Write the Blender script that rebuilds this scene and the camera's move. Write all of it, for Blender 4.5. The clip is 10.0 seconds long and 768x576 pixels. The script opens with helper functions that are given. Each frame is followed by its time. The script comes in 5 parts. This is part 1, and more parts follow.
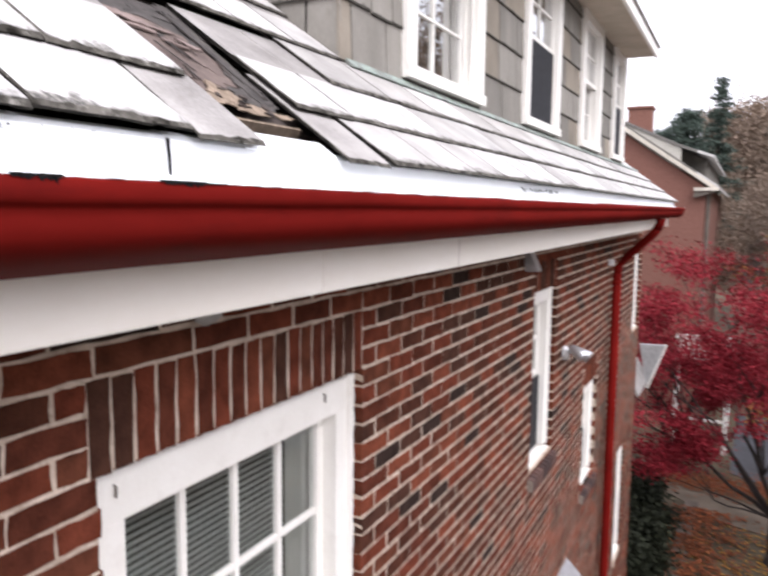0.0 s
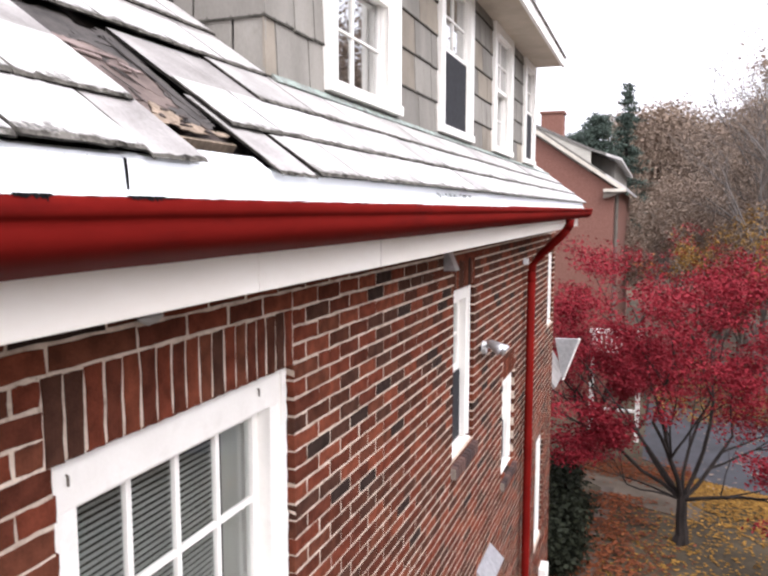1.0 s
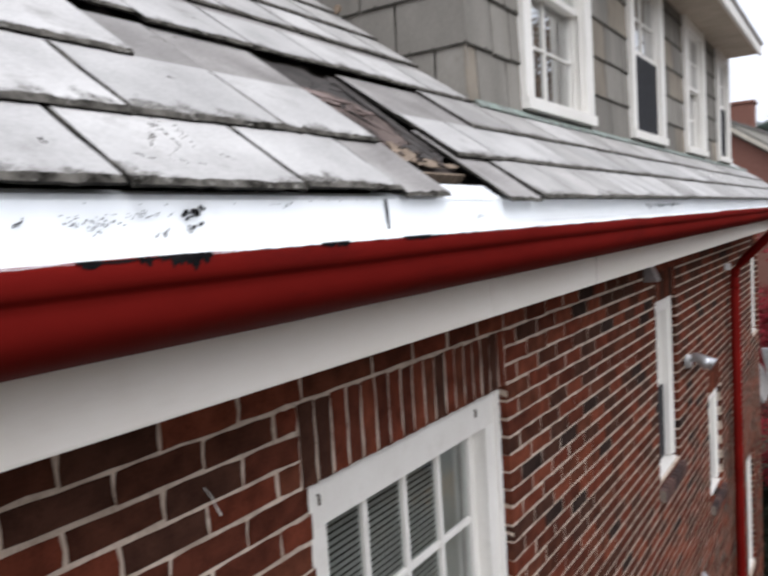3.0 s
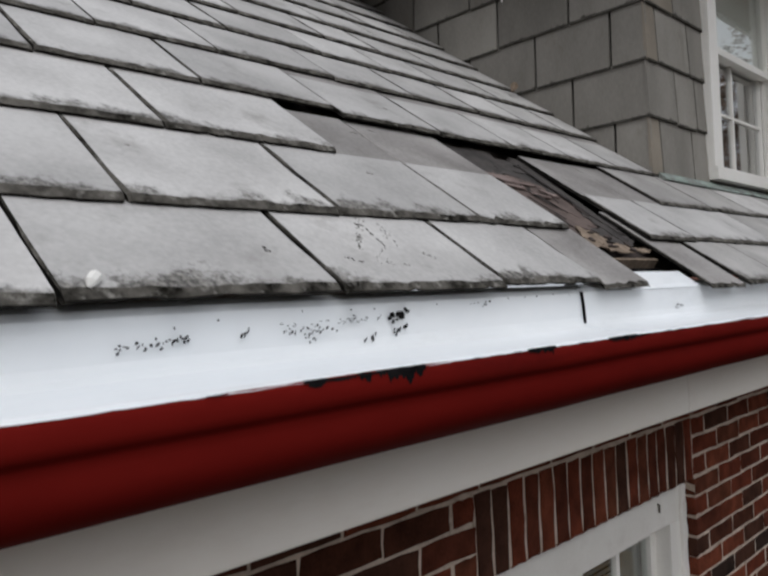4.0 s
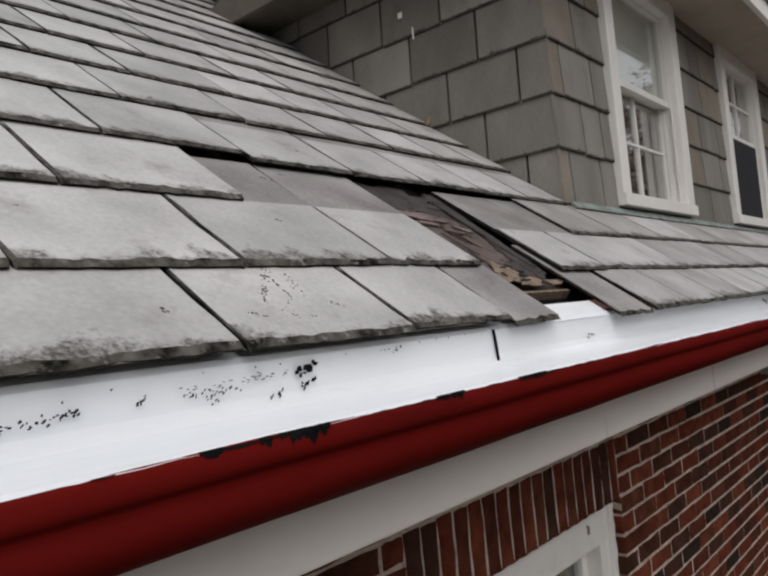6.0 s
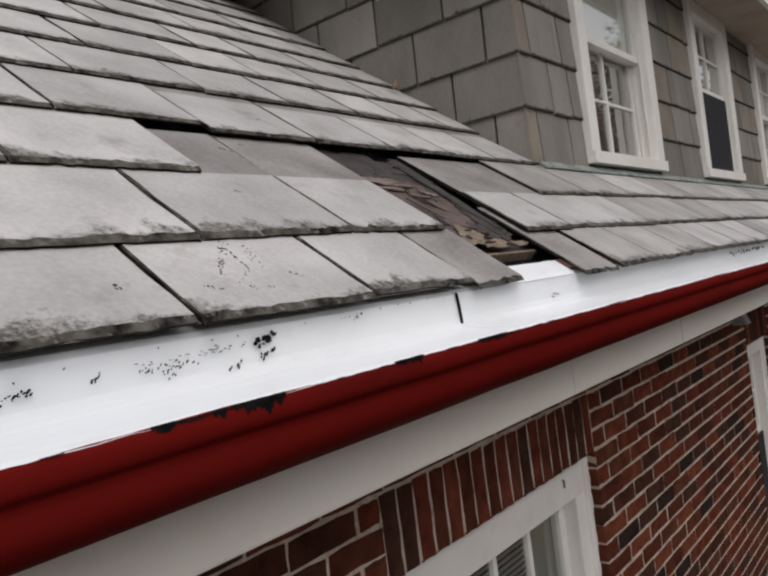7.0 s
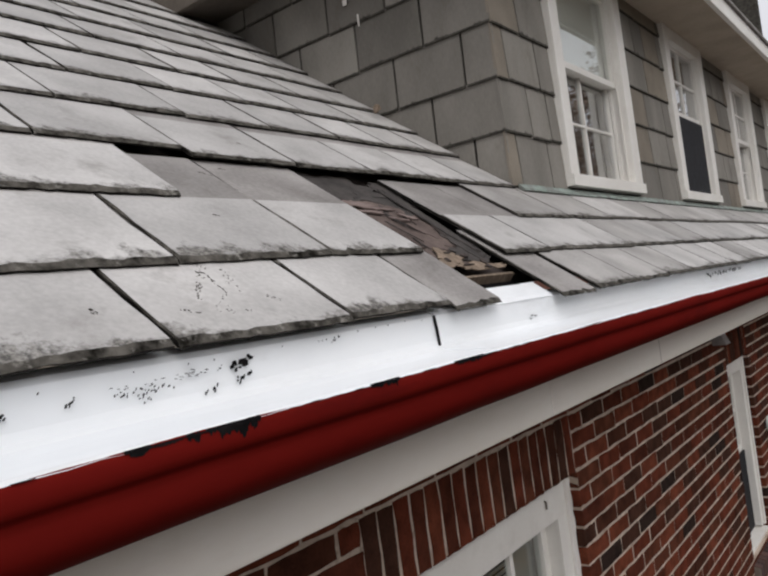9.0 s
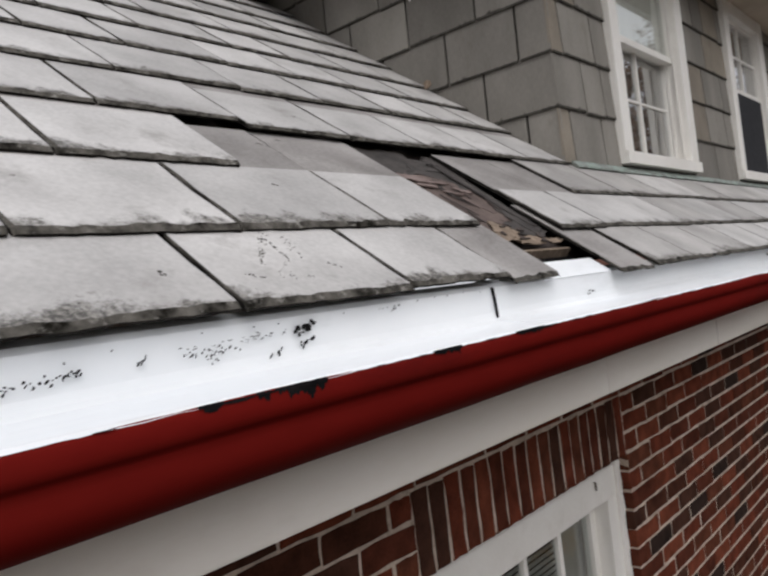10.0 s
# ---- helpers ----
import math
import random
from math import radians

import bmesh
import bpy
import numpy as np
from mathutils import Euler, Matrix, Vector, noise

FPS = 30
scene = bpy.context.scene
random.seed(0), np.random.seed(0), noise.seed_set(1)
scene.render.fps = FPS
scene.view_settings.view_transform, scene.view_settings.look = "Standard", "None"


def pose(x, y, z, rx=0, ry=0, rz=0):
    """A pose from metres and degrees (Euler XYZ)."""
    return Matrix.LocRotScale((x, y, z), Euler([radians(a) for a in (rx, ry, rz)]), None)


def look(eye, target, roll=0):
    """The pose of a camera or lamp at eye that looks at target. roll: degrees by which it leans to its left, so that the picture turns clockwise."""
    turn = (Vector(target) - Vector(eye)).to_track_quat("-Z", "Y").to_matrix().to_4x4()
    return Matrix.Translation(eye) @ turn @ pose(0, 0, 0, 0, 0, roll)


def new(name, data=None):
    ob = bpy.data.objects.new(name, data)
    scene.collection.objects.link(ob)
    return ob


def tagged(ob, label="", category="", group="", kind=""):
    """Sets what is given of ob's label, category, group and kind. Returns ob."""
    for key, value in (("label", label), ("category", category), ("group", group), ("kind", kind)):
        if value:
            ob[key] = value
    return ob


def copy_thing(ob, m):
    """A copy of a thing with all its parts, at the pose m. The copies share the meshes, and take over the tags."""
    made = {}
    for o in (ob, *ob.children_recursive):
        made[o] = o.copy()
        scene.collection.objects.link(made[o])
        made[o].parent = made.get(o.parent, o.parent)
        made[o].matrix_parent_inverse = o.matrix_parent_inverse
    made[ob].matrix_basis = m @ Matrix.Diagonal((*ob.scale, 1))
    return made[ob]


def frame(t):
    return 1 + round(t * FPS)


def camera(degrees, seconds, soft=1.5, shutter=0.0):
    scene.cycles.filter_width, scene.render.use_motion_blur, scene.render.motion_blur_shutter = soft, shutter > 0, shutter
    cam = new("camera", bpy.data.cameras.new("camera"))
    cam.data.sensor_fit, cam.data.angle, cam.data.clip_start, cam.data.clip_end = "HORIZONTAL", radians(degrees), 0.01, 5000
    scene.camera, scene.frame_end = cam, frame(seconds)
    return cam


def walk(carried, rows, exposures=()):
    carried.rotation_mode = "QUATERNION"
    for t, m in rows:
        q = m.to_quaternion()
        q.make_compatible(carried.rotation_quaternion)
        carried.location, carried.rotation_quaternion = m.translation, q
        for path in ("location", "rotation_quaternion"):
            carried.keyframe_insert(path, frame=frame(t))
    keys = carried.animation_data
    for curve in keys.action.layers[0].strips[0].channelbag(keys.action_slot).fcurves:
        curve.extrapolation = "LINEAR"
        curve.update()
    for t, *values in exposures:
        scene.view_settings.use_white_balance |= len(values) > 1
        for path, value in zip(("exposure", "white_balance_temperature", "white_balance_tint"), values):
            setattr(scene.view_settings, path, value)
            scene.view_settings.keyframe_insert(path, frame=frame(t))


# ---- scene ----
cam = camera(55.92, 10.0, soft=2.4, shutter=0.3)
PATH = [
    (0, 1.1474, 0.3364, 5.5710, 26.358, -6.398, -0.658),
    (0.5, 1.2163, 0.2346, 5.5479, 18.778, -8.792, -2.162),
    (1, 1.2179, 0.1607, 5.5796, 20.270, -6.146, -0.043),
    (1.5, 1.1772, 0.1167, 5.6008, 23.994, -4.906, -0.326),
    (2, 1.1454, 0.0978, 5.6205, 25.626, -3.107, -0.548),
    (2.5, 1.1369, 0.0655, 5.6253, 28.023, -2.830, 1.021),
    (3, 1.0979, 0.0794, 5.6111, 33.368, -4.611, 3.556),
    (3.2, 1.0640, 0.0775, 5.5974, 38.059, -4.883, 3.784),
    (4.3, 1.0374, 0.0595, 5.7040, 45.878, 1.702, 2.284),
    (4.5, 1.0537, 0.0776, 5.7171, 43.385, 1.242, 3.855),
    (5, 1.0573, 0.0925, 5.7176, 41.652, 1.495, 5.325),
    (5.5, 1.0610, 0.0896, 5.7098, 40.834, 2.445, 5.348),
    (5.7, 1.0584, 0.0890, 5.7021, 40.627, 2.507, 4.928),
    (6.8, 1.0848, 0.0955, 5.6908, 39.332, 1.746, 7.412),
    (7, 1.0894, 0.1055, 5.6948, 39.001, -0.328, 7.406),
    (7.5, 1.0953, 0.1080, 5.6903, 38.025, 0.790, 7.930),
    (8, 1.1089, 0.1152, 5.6868, 37.192, 0.460, 8.642),
    (8.5, 1.1061, 0.1055, 5.6942, 37.530, 1.455, 7.521),
    (9, 1.1049, 0.1045, 5.6957, 37.795, 1.202, 7.615),
    (9.5, 1.1053, 0.0990, 5.6880, 37.959, 1.131, 7.187),
    (10, 1.0772, 0.0913, 5.6784, 41.083, 0.303, 7.019),
]
EXPOSURES = [
    (0.0, 0.72, 6450, 16), (0.5, 1.06, 6450, 16), (1.0, 0.98, 6450, 16), (1.5, 0.72, 6400, 14), (2.0, 0.46, 6300, 13), (2.5, 0.02, 6250, 12), (3.0, -0.02, 6300, 11),
    (4.3, -1.0, 6420, 9), (5.5, -0.92, 6560, 10), (7.0, -0.80, 6720, 12), (9.0, -0.69, 6660, 11), (10.0, -0.62, 6600, 11),
]
walk(cam, [(t, pose(x, y, z, 90 + pitch, roll, yaw)) for t, x, y, z, yaw, pitch, roll in PATH], EXPOSURES)

# ---- light: a white overcast sky and a broad soft sun ----
world = bpy.data.worlds.new("overcast")
scene.world = world
world.use_nodes = True
wn, wl = world.node_tree.nodes, world.node_tree.links
sky = wn.new("ShaderNodeTexSky")
sky.sky_type, sky.sun_disc = "NISHITA", False
sky.sun_elevation, sky.sun_rotation, sky.air_density, sky.dust_density = radians(38), radians(120), 1.0, 6.0
grey = wn.new("ShaderNodeHueSaturation")
grey.inputs["Saturation"].default_value = 0.15
wl.new(sky.outputs["Color"], grey.inputs["Color"])
cloud = wn.new("ShaderNodeMixRGB")
cloud.inputs["Fac"].default_value = 0.95
cloud.inputs["Color2"].default_value = (0.95, 0.985, 1.07, 1)
wl.new(grey.outputs["Color"], cloud.inputs["Color1"])
# overcast skies are about three times as bright overhead as at the horizon
tc, sz = wn.new("ShaderNodeTexCoord"), wn.new("ShaderNodeSeparateXYZ")
wl.new(tc.outputs["Generated"], sz.inputs[0])
grade = wn.new("ShaderNodeMapRange")
grade.inputs["To Min"].default_value, grade.inputs["To Max"].default_value = 0.95, 1.68
wl.new(sz.outputs["Z"], grade.inputs["Value"])
back = wn["Background"]
wl.new(grade.outputs["Result"], back.inputs["Strength"])
wl.new(cloud.outputs["Color"], back.inputs["Color"])
sun = new("sun", bpy.data.lights.new("sun", "SUN"))
sun.data.energy, sun.data.angle, sun.data.color = 0.7, radians(25), (1.0, 0.97, 0.93)
sun.matrix_world = look((0, 0, 20), (-9, 8, 0))


# ---- materials ----
def material(name, c1, c2, rough=0.7, scale=8.0, bump=0.15, fine=60.0, metal=0.0, spread=0.0, island=False, dark=None, dark_amount=0.0, stretch=(1, 1, 1), coord="Object", spec=0.25):
    """Two-scale noise colour between c1 and c2, fine relief, optional brightness spread per piece and dark stains."""
    m = bpy.data.materials.new(name)
    m.use_nodes = True
    n, l = m.node_tree.nodes, m.node_tree.links
    b = n["Principled BSDF"]
    b.inputs["Roughness"].default_value, b.inputs["Metallic"].default_value, b.inputs["Specular IOR Level"].default_value = rough, metal, spec
    co = n.new("ShaderNodeTexCoord")
    mp = n.new("ShaderNodeMapping")
    mp.inputs["Scale"].default_value = stretch
    l.new(co.outputs[coord], mp.inputs["Vector"])
    info = n.new("ShaderNodeNewGeometry") if island else n.new("ShaderNodeObjectInfo")
    rand = info.outputs["Random Per Island"] if island else info.outputs["Random"]
    big = n.new("ShaderNodeTexNoise")
    big.noise_dimensions = "4D"
    big.inputs["Scale"].default_value, big.inputs["Detail"].default_value = scale, 5
    l.new(mp.outputs["Vector"], big.inputs["Vector"])
    sh = n.new("ShaderNodeMath")
    sh.operation = "MULTIPLY"
    sh.inputs[1].default_value = 50.0
    l.new(rand, sh.inputs[0])
    l.new(sh.outputs[0], big.inputs["W"])
    small = n.new("ShaderNodeTexNoise")
    small.inputs["Scale"].default_value, small.inputs["Detail"].default_value = fine, 4
    l.new(mp.outputs["Vector"], small.inputs["Vector"])
    add = n.new("ShaderNodeMath")
    add.operation = "MULTIPLY_ADD"
    add.inputs[1].default_value = 0.35
    l.new(small.outputs["Fac"], add.inputs[0])
    l.new(big.outputs["Fac"], add.inputs[2])
    ramp = n.new("ShaderNodeValToRGB")
    ramp.color_ramp.elements[0].position, ramp.color_ramp.elements[1].position = 0.5, 0.85
    ramp.color_ramp.elements[0].color, ramp.color_ramp.elements[1].color = (*c1, 1), (*c2, 1)
    l.new(add.outputs[0], ramp.inputs["Fac"])
    colour = ramp.outputs["Color"]
    if spread:
        hsv = n.new("ShaderNodeHueSaturation")
        mr = n.new("ShaderNodeMapRange")
        mr.inputs["To Min"].default_value, mr.inputs["To Max"].default_value = 1 - spread, 1 + spread
        l.new(rand, mr.inputs["Value"])
        l.new(mr.outputs["Result"], hsv.inputs["Value"])
        l.new(colour, hsv.inputs["Color"])
        colour = hsv.outputs["Color"]
    if dark:
        st = n.new("ShaderNodeTexNoise")
        st.noise_dimensions = "4D"
        st.inputs["Scale"].default_value, st.inputs["Detail"].default_value, st.inputs["Roughness"].default_value = scale * 1.7, 8, 0.7
        l.new(mp.outputs["Vector"], st.inputs["Vector"])
        l.new(sh.outputs[0], st.inputs["W"])
        sr = n.new("ShaderNodeValToRGB")
        sr.color_ramp.elements[0].position, sr.color_ramp.elements[1].position = 0.55, 0.72
        sr.color_ramp.elements[1].color = (dark_amount,) * 3 + (1,)
        l.new(st.outputs["Fac"], sr.inputs["Fac"])
        mix = n.new("ShaderNodeMixRGB")
        mix.inputs["Color2"].default_value = (*dark, 1)
        l.new(sr.outputs["Color"], mix.inputs["Fac"])
        l.new(colour, mix.inputs["Color1"])
        colour = mix.outputs["Color"]
    l.new(colour, b.inputs["Base Color"])
    if bump:
        bu = n.new("ShaderNodeBump")
        bu.inputs["Strength"].default_value, bu.inputs["Distance"].default_value = bump, 0.004
        l.new(add.outputs[0], bu.inputs["Height"])
        l.new(bu.outputs["Normal"], b.inputs["Normal"])
    return m


def brick_material(name, island):
    """Reds and browns with a few near-black bricks, one colour a brick."""
    m = material(name, (0.27, 0.265, 0.26), (0.72, 0.685, 0.65), 0.95, 16, 0.6, 130, island=island, spec=0.05, dark=(0.24, 0.23, 0.22), dark_amount=0.6)
    n, l = m.node_tree.nodes, m.node_tree.links
    b = n["Principled BSDF"]
    info = n.new("ShaderNodeNewGeometry") if island else n.new("ShaderNodeObjectInfo")
    rand = info.outputs["Random Per Island"] if island else info.outputs["Random"]
    r = n.new("ShaderNodeValToRGB")
    r.color_ramp.interpolation = "CONSTANT"
    stops = ((0.0, (0.123, 0.034, 0.020)), (0.20, (0.086, 0.027, 0.017)), (0.40, (0.150, 0.045, 0.026)), (0.54, (0.067, 0.026, 0.017)), (0.70, (0.108, 0.038, 0.023)), (0.81, (0.060, 0.028, 0.020)), (0.955, (0.032, 0.021, 0.018)))
    while len(r.color_ramp.elements) < len(stops):
        r.color_ramp.elements.new(0.5)
    for e, (pos, c) in zip(r.color_ramp.elements, stops):
        e.position = pos
    for e, (pos, c) in zip(r.color_ramp.elements, stops):
        e.color = (*c, 1)
    l.new(rand, r.inputs["Fac"])
    old = b.inputs["Base Color"].links[0].from_socket
    mul = n.new("ShaderNodeMixRGB")
    mul.blend_type = "OVERLAY"
    mul.inputs["Fac"].default_value = 0.75
    l.new(r.outputs["Color"], mul.inputs["Color1"])
    l.new(old, mul.inputs["Color2"])
    l.new(mul.outputs["Color"], b.inputs["Base Color"])
    return m


def glass_material(name, rough=0.02, gain=0.75, power=3.0):
    m = bpy.data.materials.new(name)
    m.use_nodes = True
    n, l = m.node_tree.nodes, m.node_tree.links
    clear, gloss, mix, fr = n.new("ShaderNodeBsdfTransparent"), n.new("ShaderNodeBsdfGlossy"), n.new("ShaderNodeMixShader"), n.new("ShaderNodeLayerWeight")
    clear.inputs["Color"].default_value = (0.93, 0.95, 0.94, 1)
    gloss.inputs["Roughness"].default_value = rough
    fr.inputs["Blend"].default_value = 0.5
    cube, soft_gloss = n.new("ShaderNodeMath"), n.new("ShaderNodeMath")
    cube.operation, soft_gloss.operation = "POWER", "MULTIPLY_ADD"
    cube.inputs[1].default_value = power
    soft_gloss.inputs[1].default_value, soft_gloss.inputs[2].default_value = gain, 0.035
    l.new(fr.outputs["Facing"], cube.inputs[0])
    l.new(cube.outputs[0], soft_gloss.inputs[0])
    l.new(soft_gloss.outputs[0], mix.inputs["Fac"])
    l.new(clear.outputs[0], mix.inputs[1])
    l.new(gloss.outputs[0], mix.inputs[2])
    l.new(mix.outputs[0], n["Material Output"].inputs["Surface"])
    return m


BRICK = brick_material("brick", False)
BRICK_FAR = brick_material("brick_joined", True)
MORTAR = material("mortar", (0.38, 0.305, 0.245), (0.66, 0.55, 0.455), 0.95, 14, 0.8, 150, spec=0.05, dark=(0.12, 0.092, 0.072), dark_amount=0.8)
WHITE = material("white_paint", (0.785, 0.76, 0.715), (0.845, 0.825, 0.785), 0.45, 6, 0.06, 90, dark=(0.52, 0.48, 0.42), dark_amount=0.25)
CREAM = material("fascia_paint", (0.88, 0.83, 0.755), (0.91, 0.87, 0.81), 0.45, 5, 0.06, 80, dark=(0.58, 0.52, 0.44), dark_amount=0.2, stretch=(1, 0.3, 1))
APRON = material("white_coated_metal", (0.84, 0.865, 0.885), (0.89, 0.905, 0.915), 0.33, 5, 0.05, 50, dark=(0.58, 0.59, 0.59), dark_amount=0.42, stretch=(1, 0.35, 1))
RED = material("red_gutter_paint", (0.120, 0.0070, 0.0055), (0.165, 0.0100, 0.0078), 0.6, 4, 0.08, 60, dark=(0.050, 0.006, 0.006), dark_amount=0.7, stretch=(1, 0.25, 1), spec=0.02)
TAR = material("black_tar", (0.007, 0.0065, 0.007), (0.016, 0.015, 0.015), 1.0, 60, 0.3, spec=0.0)
SHINGLE = material("grey_shingle", (0.170, 0.159, 0.141), (0.243, 0.228, 0.204), 0.9, 5, 0.3, 140, spread=0.22, dark=(0.12, 0.103, 0.080), dark_amount=0.5, stretch=(1, 1, 0.4))


def butt_dirt(m):
    """Black dirt and drips with a ragged outline along the lower edge of a shingle."""
    n, l = m.node_tree.nodes, m.node_tree.links
    b = n["Principled BSDF"]
    co, sep, info, mp = n.new("ShaderNodeTexCoord"), n.new("ShaderNodeSeparateXYZ"), n.new("ShaderNodeObjectInfo"), n.new("ShaderNodeMapping")
    l.new(co.outputs["Object"], sep.inputs[0])
    l.new(co.outputs["Object"], mp.inputs["Vector"])
    mp.inputs["Scale"].default_value = (1, 1, 0.3)
    shift = n.new("ShaderNodeMath")
    shift.operation = "MULTIPLY"
    shift.inputs[1].default_value = 61.0
    l.new(info.outputs["Random"], shift.inputs[0])
    nz = n.new("ShaderNodeTexNoise")
    nz.noise_dimensions = "4D"
    nz.inputs["Scale"].default_value, nz.inputs["Detail"].default_value, nz.inputs["Roughness"].default_value = 30, 6, 0.75
    l.new(mp.outputs["Vector"], nz.inputs["Vector"])
    l.new(shift.outputs[0], nz.inputs["W"])
    ma, rp = n.new("ShaderNodeMath"), n.new("ShaderNodeMapRange")
    ma.operation = "MULTIPLY_ADD"
    ma.inputs[1].default_value = -0.075
    l.new(nz.outputs["Fac"], ma.inputs[0])
    l.new(sep.outputs["Z"], ma.inputs[2])
    rp.inputs["From Min"].default_value, rp.inputs["From Max"].default_value = -0.037, -0.030
    rp.inputs["To Min"].default_value, rp.inputs["To Max"].default_value = 0.85, 0.0
    l.new(ma.outputs[0], rp.inputs["Value"])
    old = b.inputs["Base Color"].links[0].from_socket
    mix = n.new("ShaderNodeMixRGB")
    mix.inputs["Color2"].default_value = (0.035, 0.031, 0.026, 1)
    l.new(rp.outputs["Result"], mix.inputs["Fac"])
    l.new(old, mix.inputs["Color1"])
    l.new(mix.outputs["Color"], b.inputs["Base Color"])


butt_dirt(SHINGLE)
COPPER = material("verdigris_copper", (0.17, 0.175, 0.16), (0.30, 0.36, 0.325), 0.6, 18, 0.1, dark=(0.36, 0.50, 0.43), dark_amount=0.9)
WOOD = material("rotten_sheathing", (0.040, 0.032, 0.029), (0.085, 0.067, 0.060), 0.9, 9, 0.6, 70, stretch=(1, 6, 1), dark=(0.02, 0.014, 0.012), dark_amount=0.8)
FELT = material("torn_roofing_felt", (0.085, 0.064, 0.057), (0.160, 0.122, 0.108), 0.95, 14, 0.5, 90)
FELT_DARK = material("dark_roofing_felt", (0.040, 0.036, 0.034), (0.080, 0.071, 0.066), 0.95, 18, 0.5, 110)
FELT_PINK = material("faded_felt_underside", (0.16, 0.120, 0.108), (0.25, 0.195, 0.178), 0.95, 18, 0.4, 110)
BAREWOOD = material("fresh_split_wood", (0.13, 0.098, 0.072), (0.29, 0.222, 0.165), 0.85, 30, 0.3, 90, stretch=(1, 4, 1))
GLASS = glass_material("window_glass")
STORM = glass_material("doubled_storm_glass", gain=1.0, power=1.7)
SCREEN = material("dark_insect_screen", (0.012, 0.013, 0.016), (0.022, 0.023, 0.027), 0.7, 30, 0.1)
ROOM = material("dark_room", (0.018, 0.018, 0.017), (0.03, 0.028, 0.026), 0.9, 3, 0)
CURTAIN = material("grey_curtain", (0.085, 0.076, 0.062), (0.13, 0.117, 0.098), 0.9, 14, 0.1, 120, spec=0.05)
BLIND = material("blind_slat", (0.36, 0.36, 0.35), (0.43, 0.43, 0.415), 0.5, 10, 0)
ALU = material("weathered_aluminium", (0.45, 0.46, 0.48), (0.62, 0.63, 0.65), 0.35, 20, 0.05, metal=0.7)
LAMPWHITE = material("lamp_housing", (0.7, 0.71, 0.72), (0.8, 0.8, 0.8), 0.35, 12, 0.03)
SOFFIT = material("tan_soffit_paint", (0.40, 0.34, 0.27), (0.50, 0.43, 0.35), 0.8, 5, 0.1, spec=0.1)
SHINGLE_TAN = material("tan_weathered_shingle", (0.195, 0.170, 0.138), (0.265, 0.232, 0.190), 0.9, 5, 0.25, 140, spread=0.15, dark=(0.18, 0.14, 0.10), dark_amount=0.5)
# dark butt colour holds both dirt and the shade under each course
SHINGLE_BUTT = material("dirty_shaded_shingle_edge", (0.035, 0.032, 0.028), (0.08, 0.075, 0.065), 0.95, 30, 0.2, spec=0.05)
butt_dirt(SHINGLE_TAN)
# plain dark brown; on the eave strips it stands in for shade
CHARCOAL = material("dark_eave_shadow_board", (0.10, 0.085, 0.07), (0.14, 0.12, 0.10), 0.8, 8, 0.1)


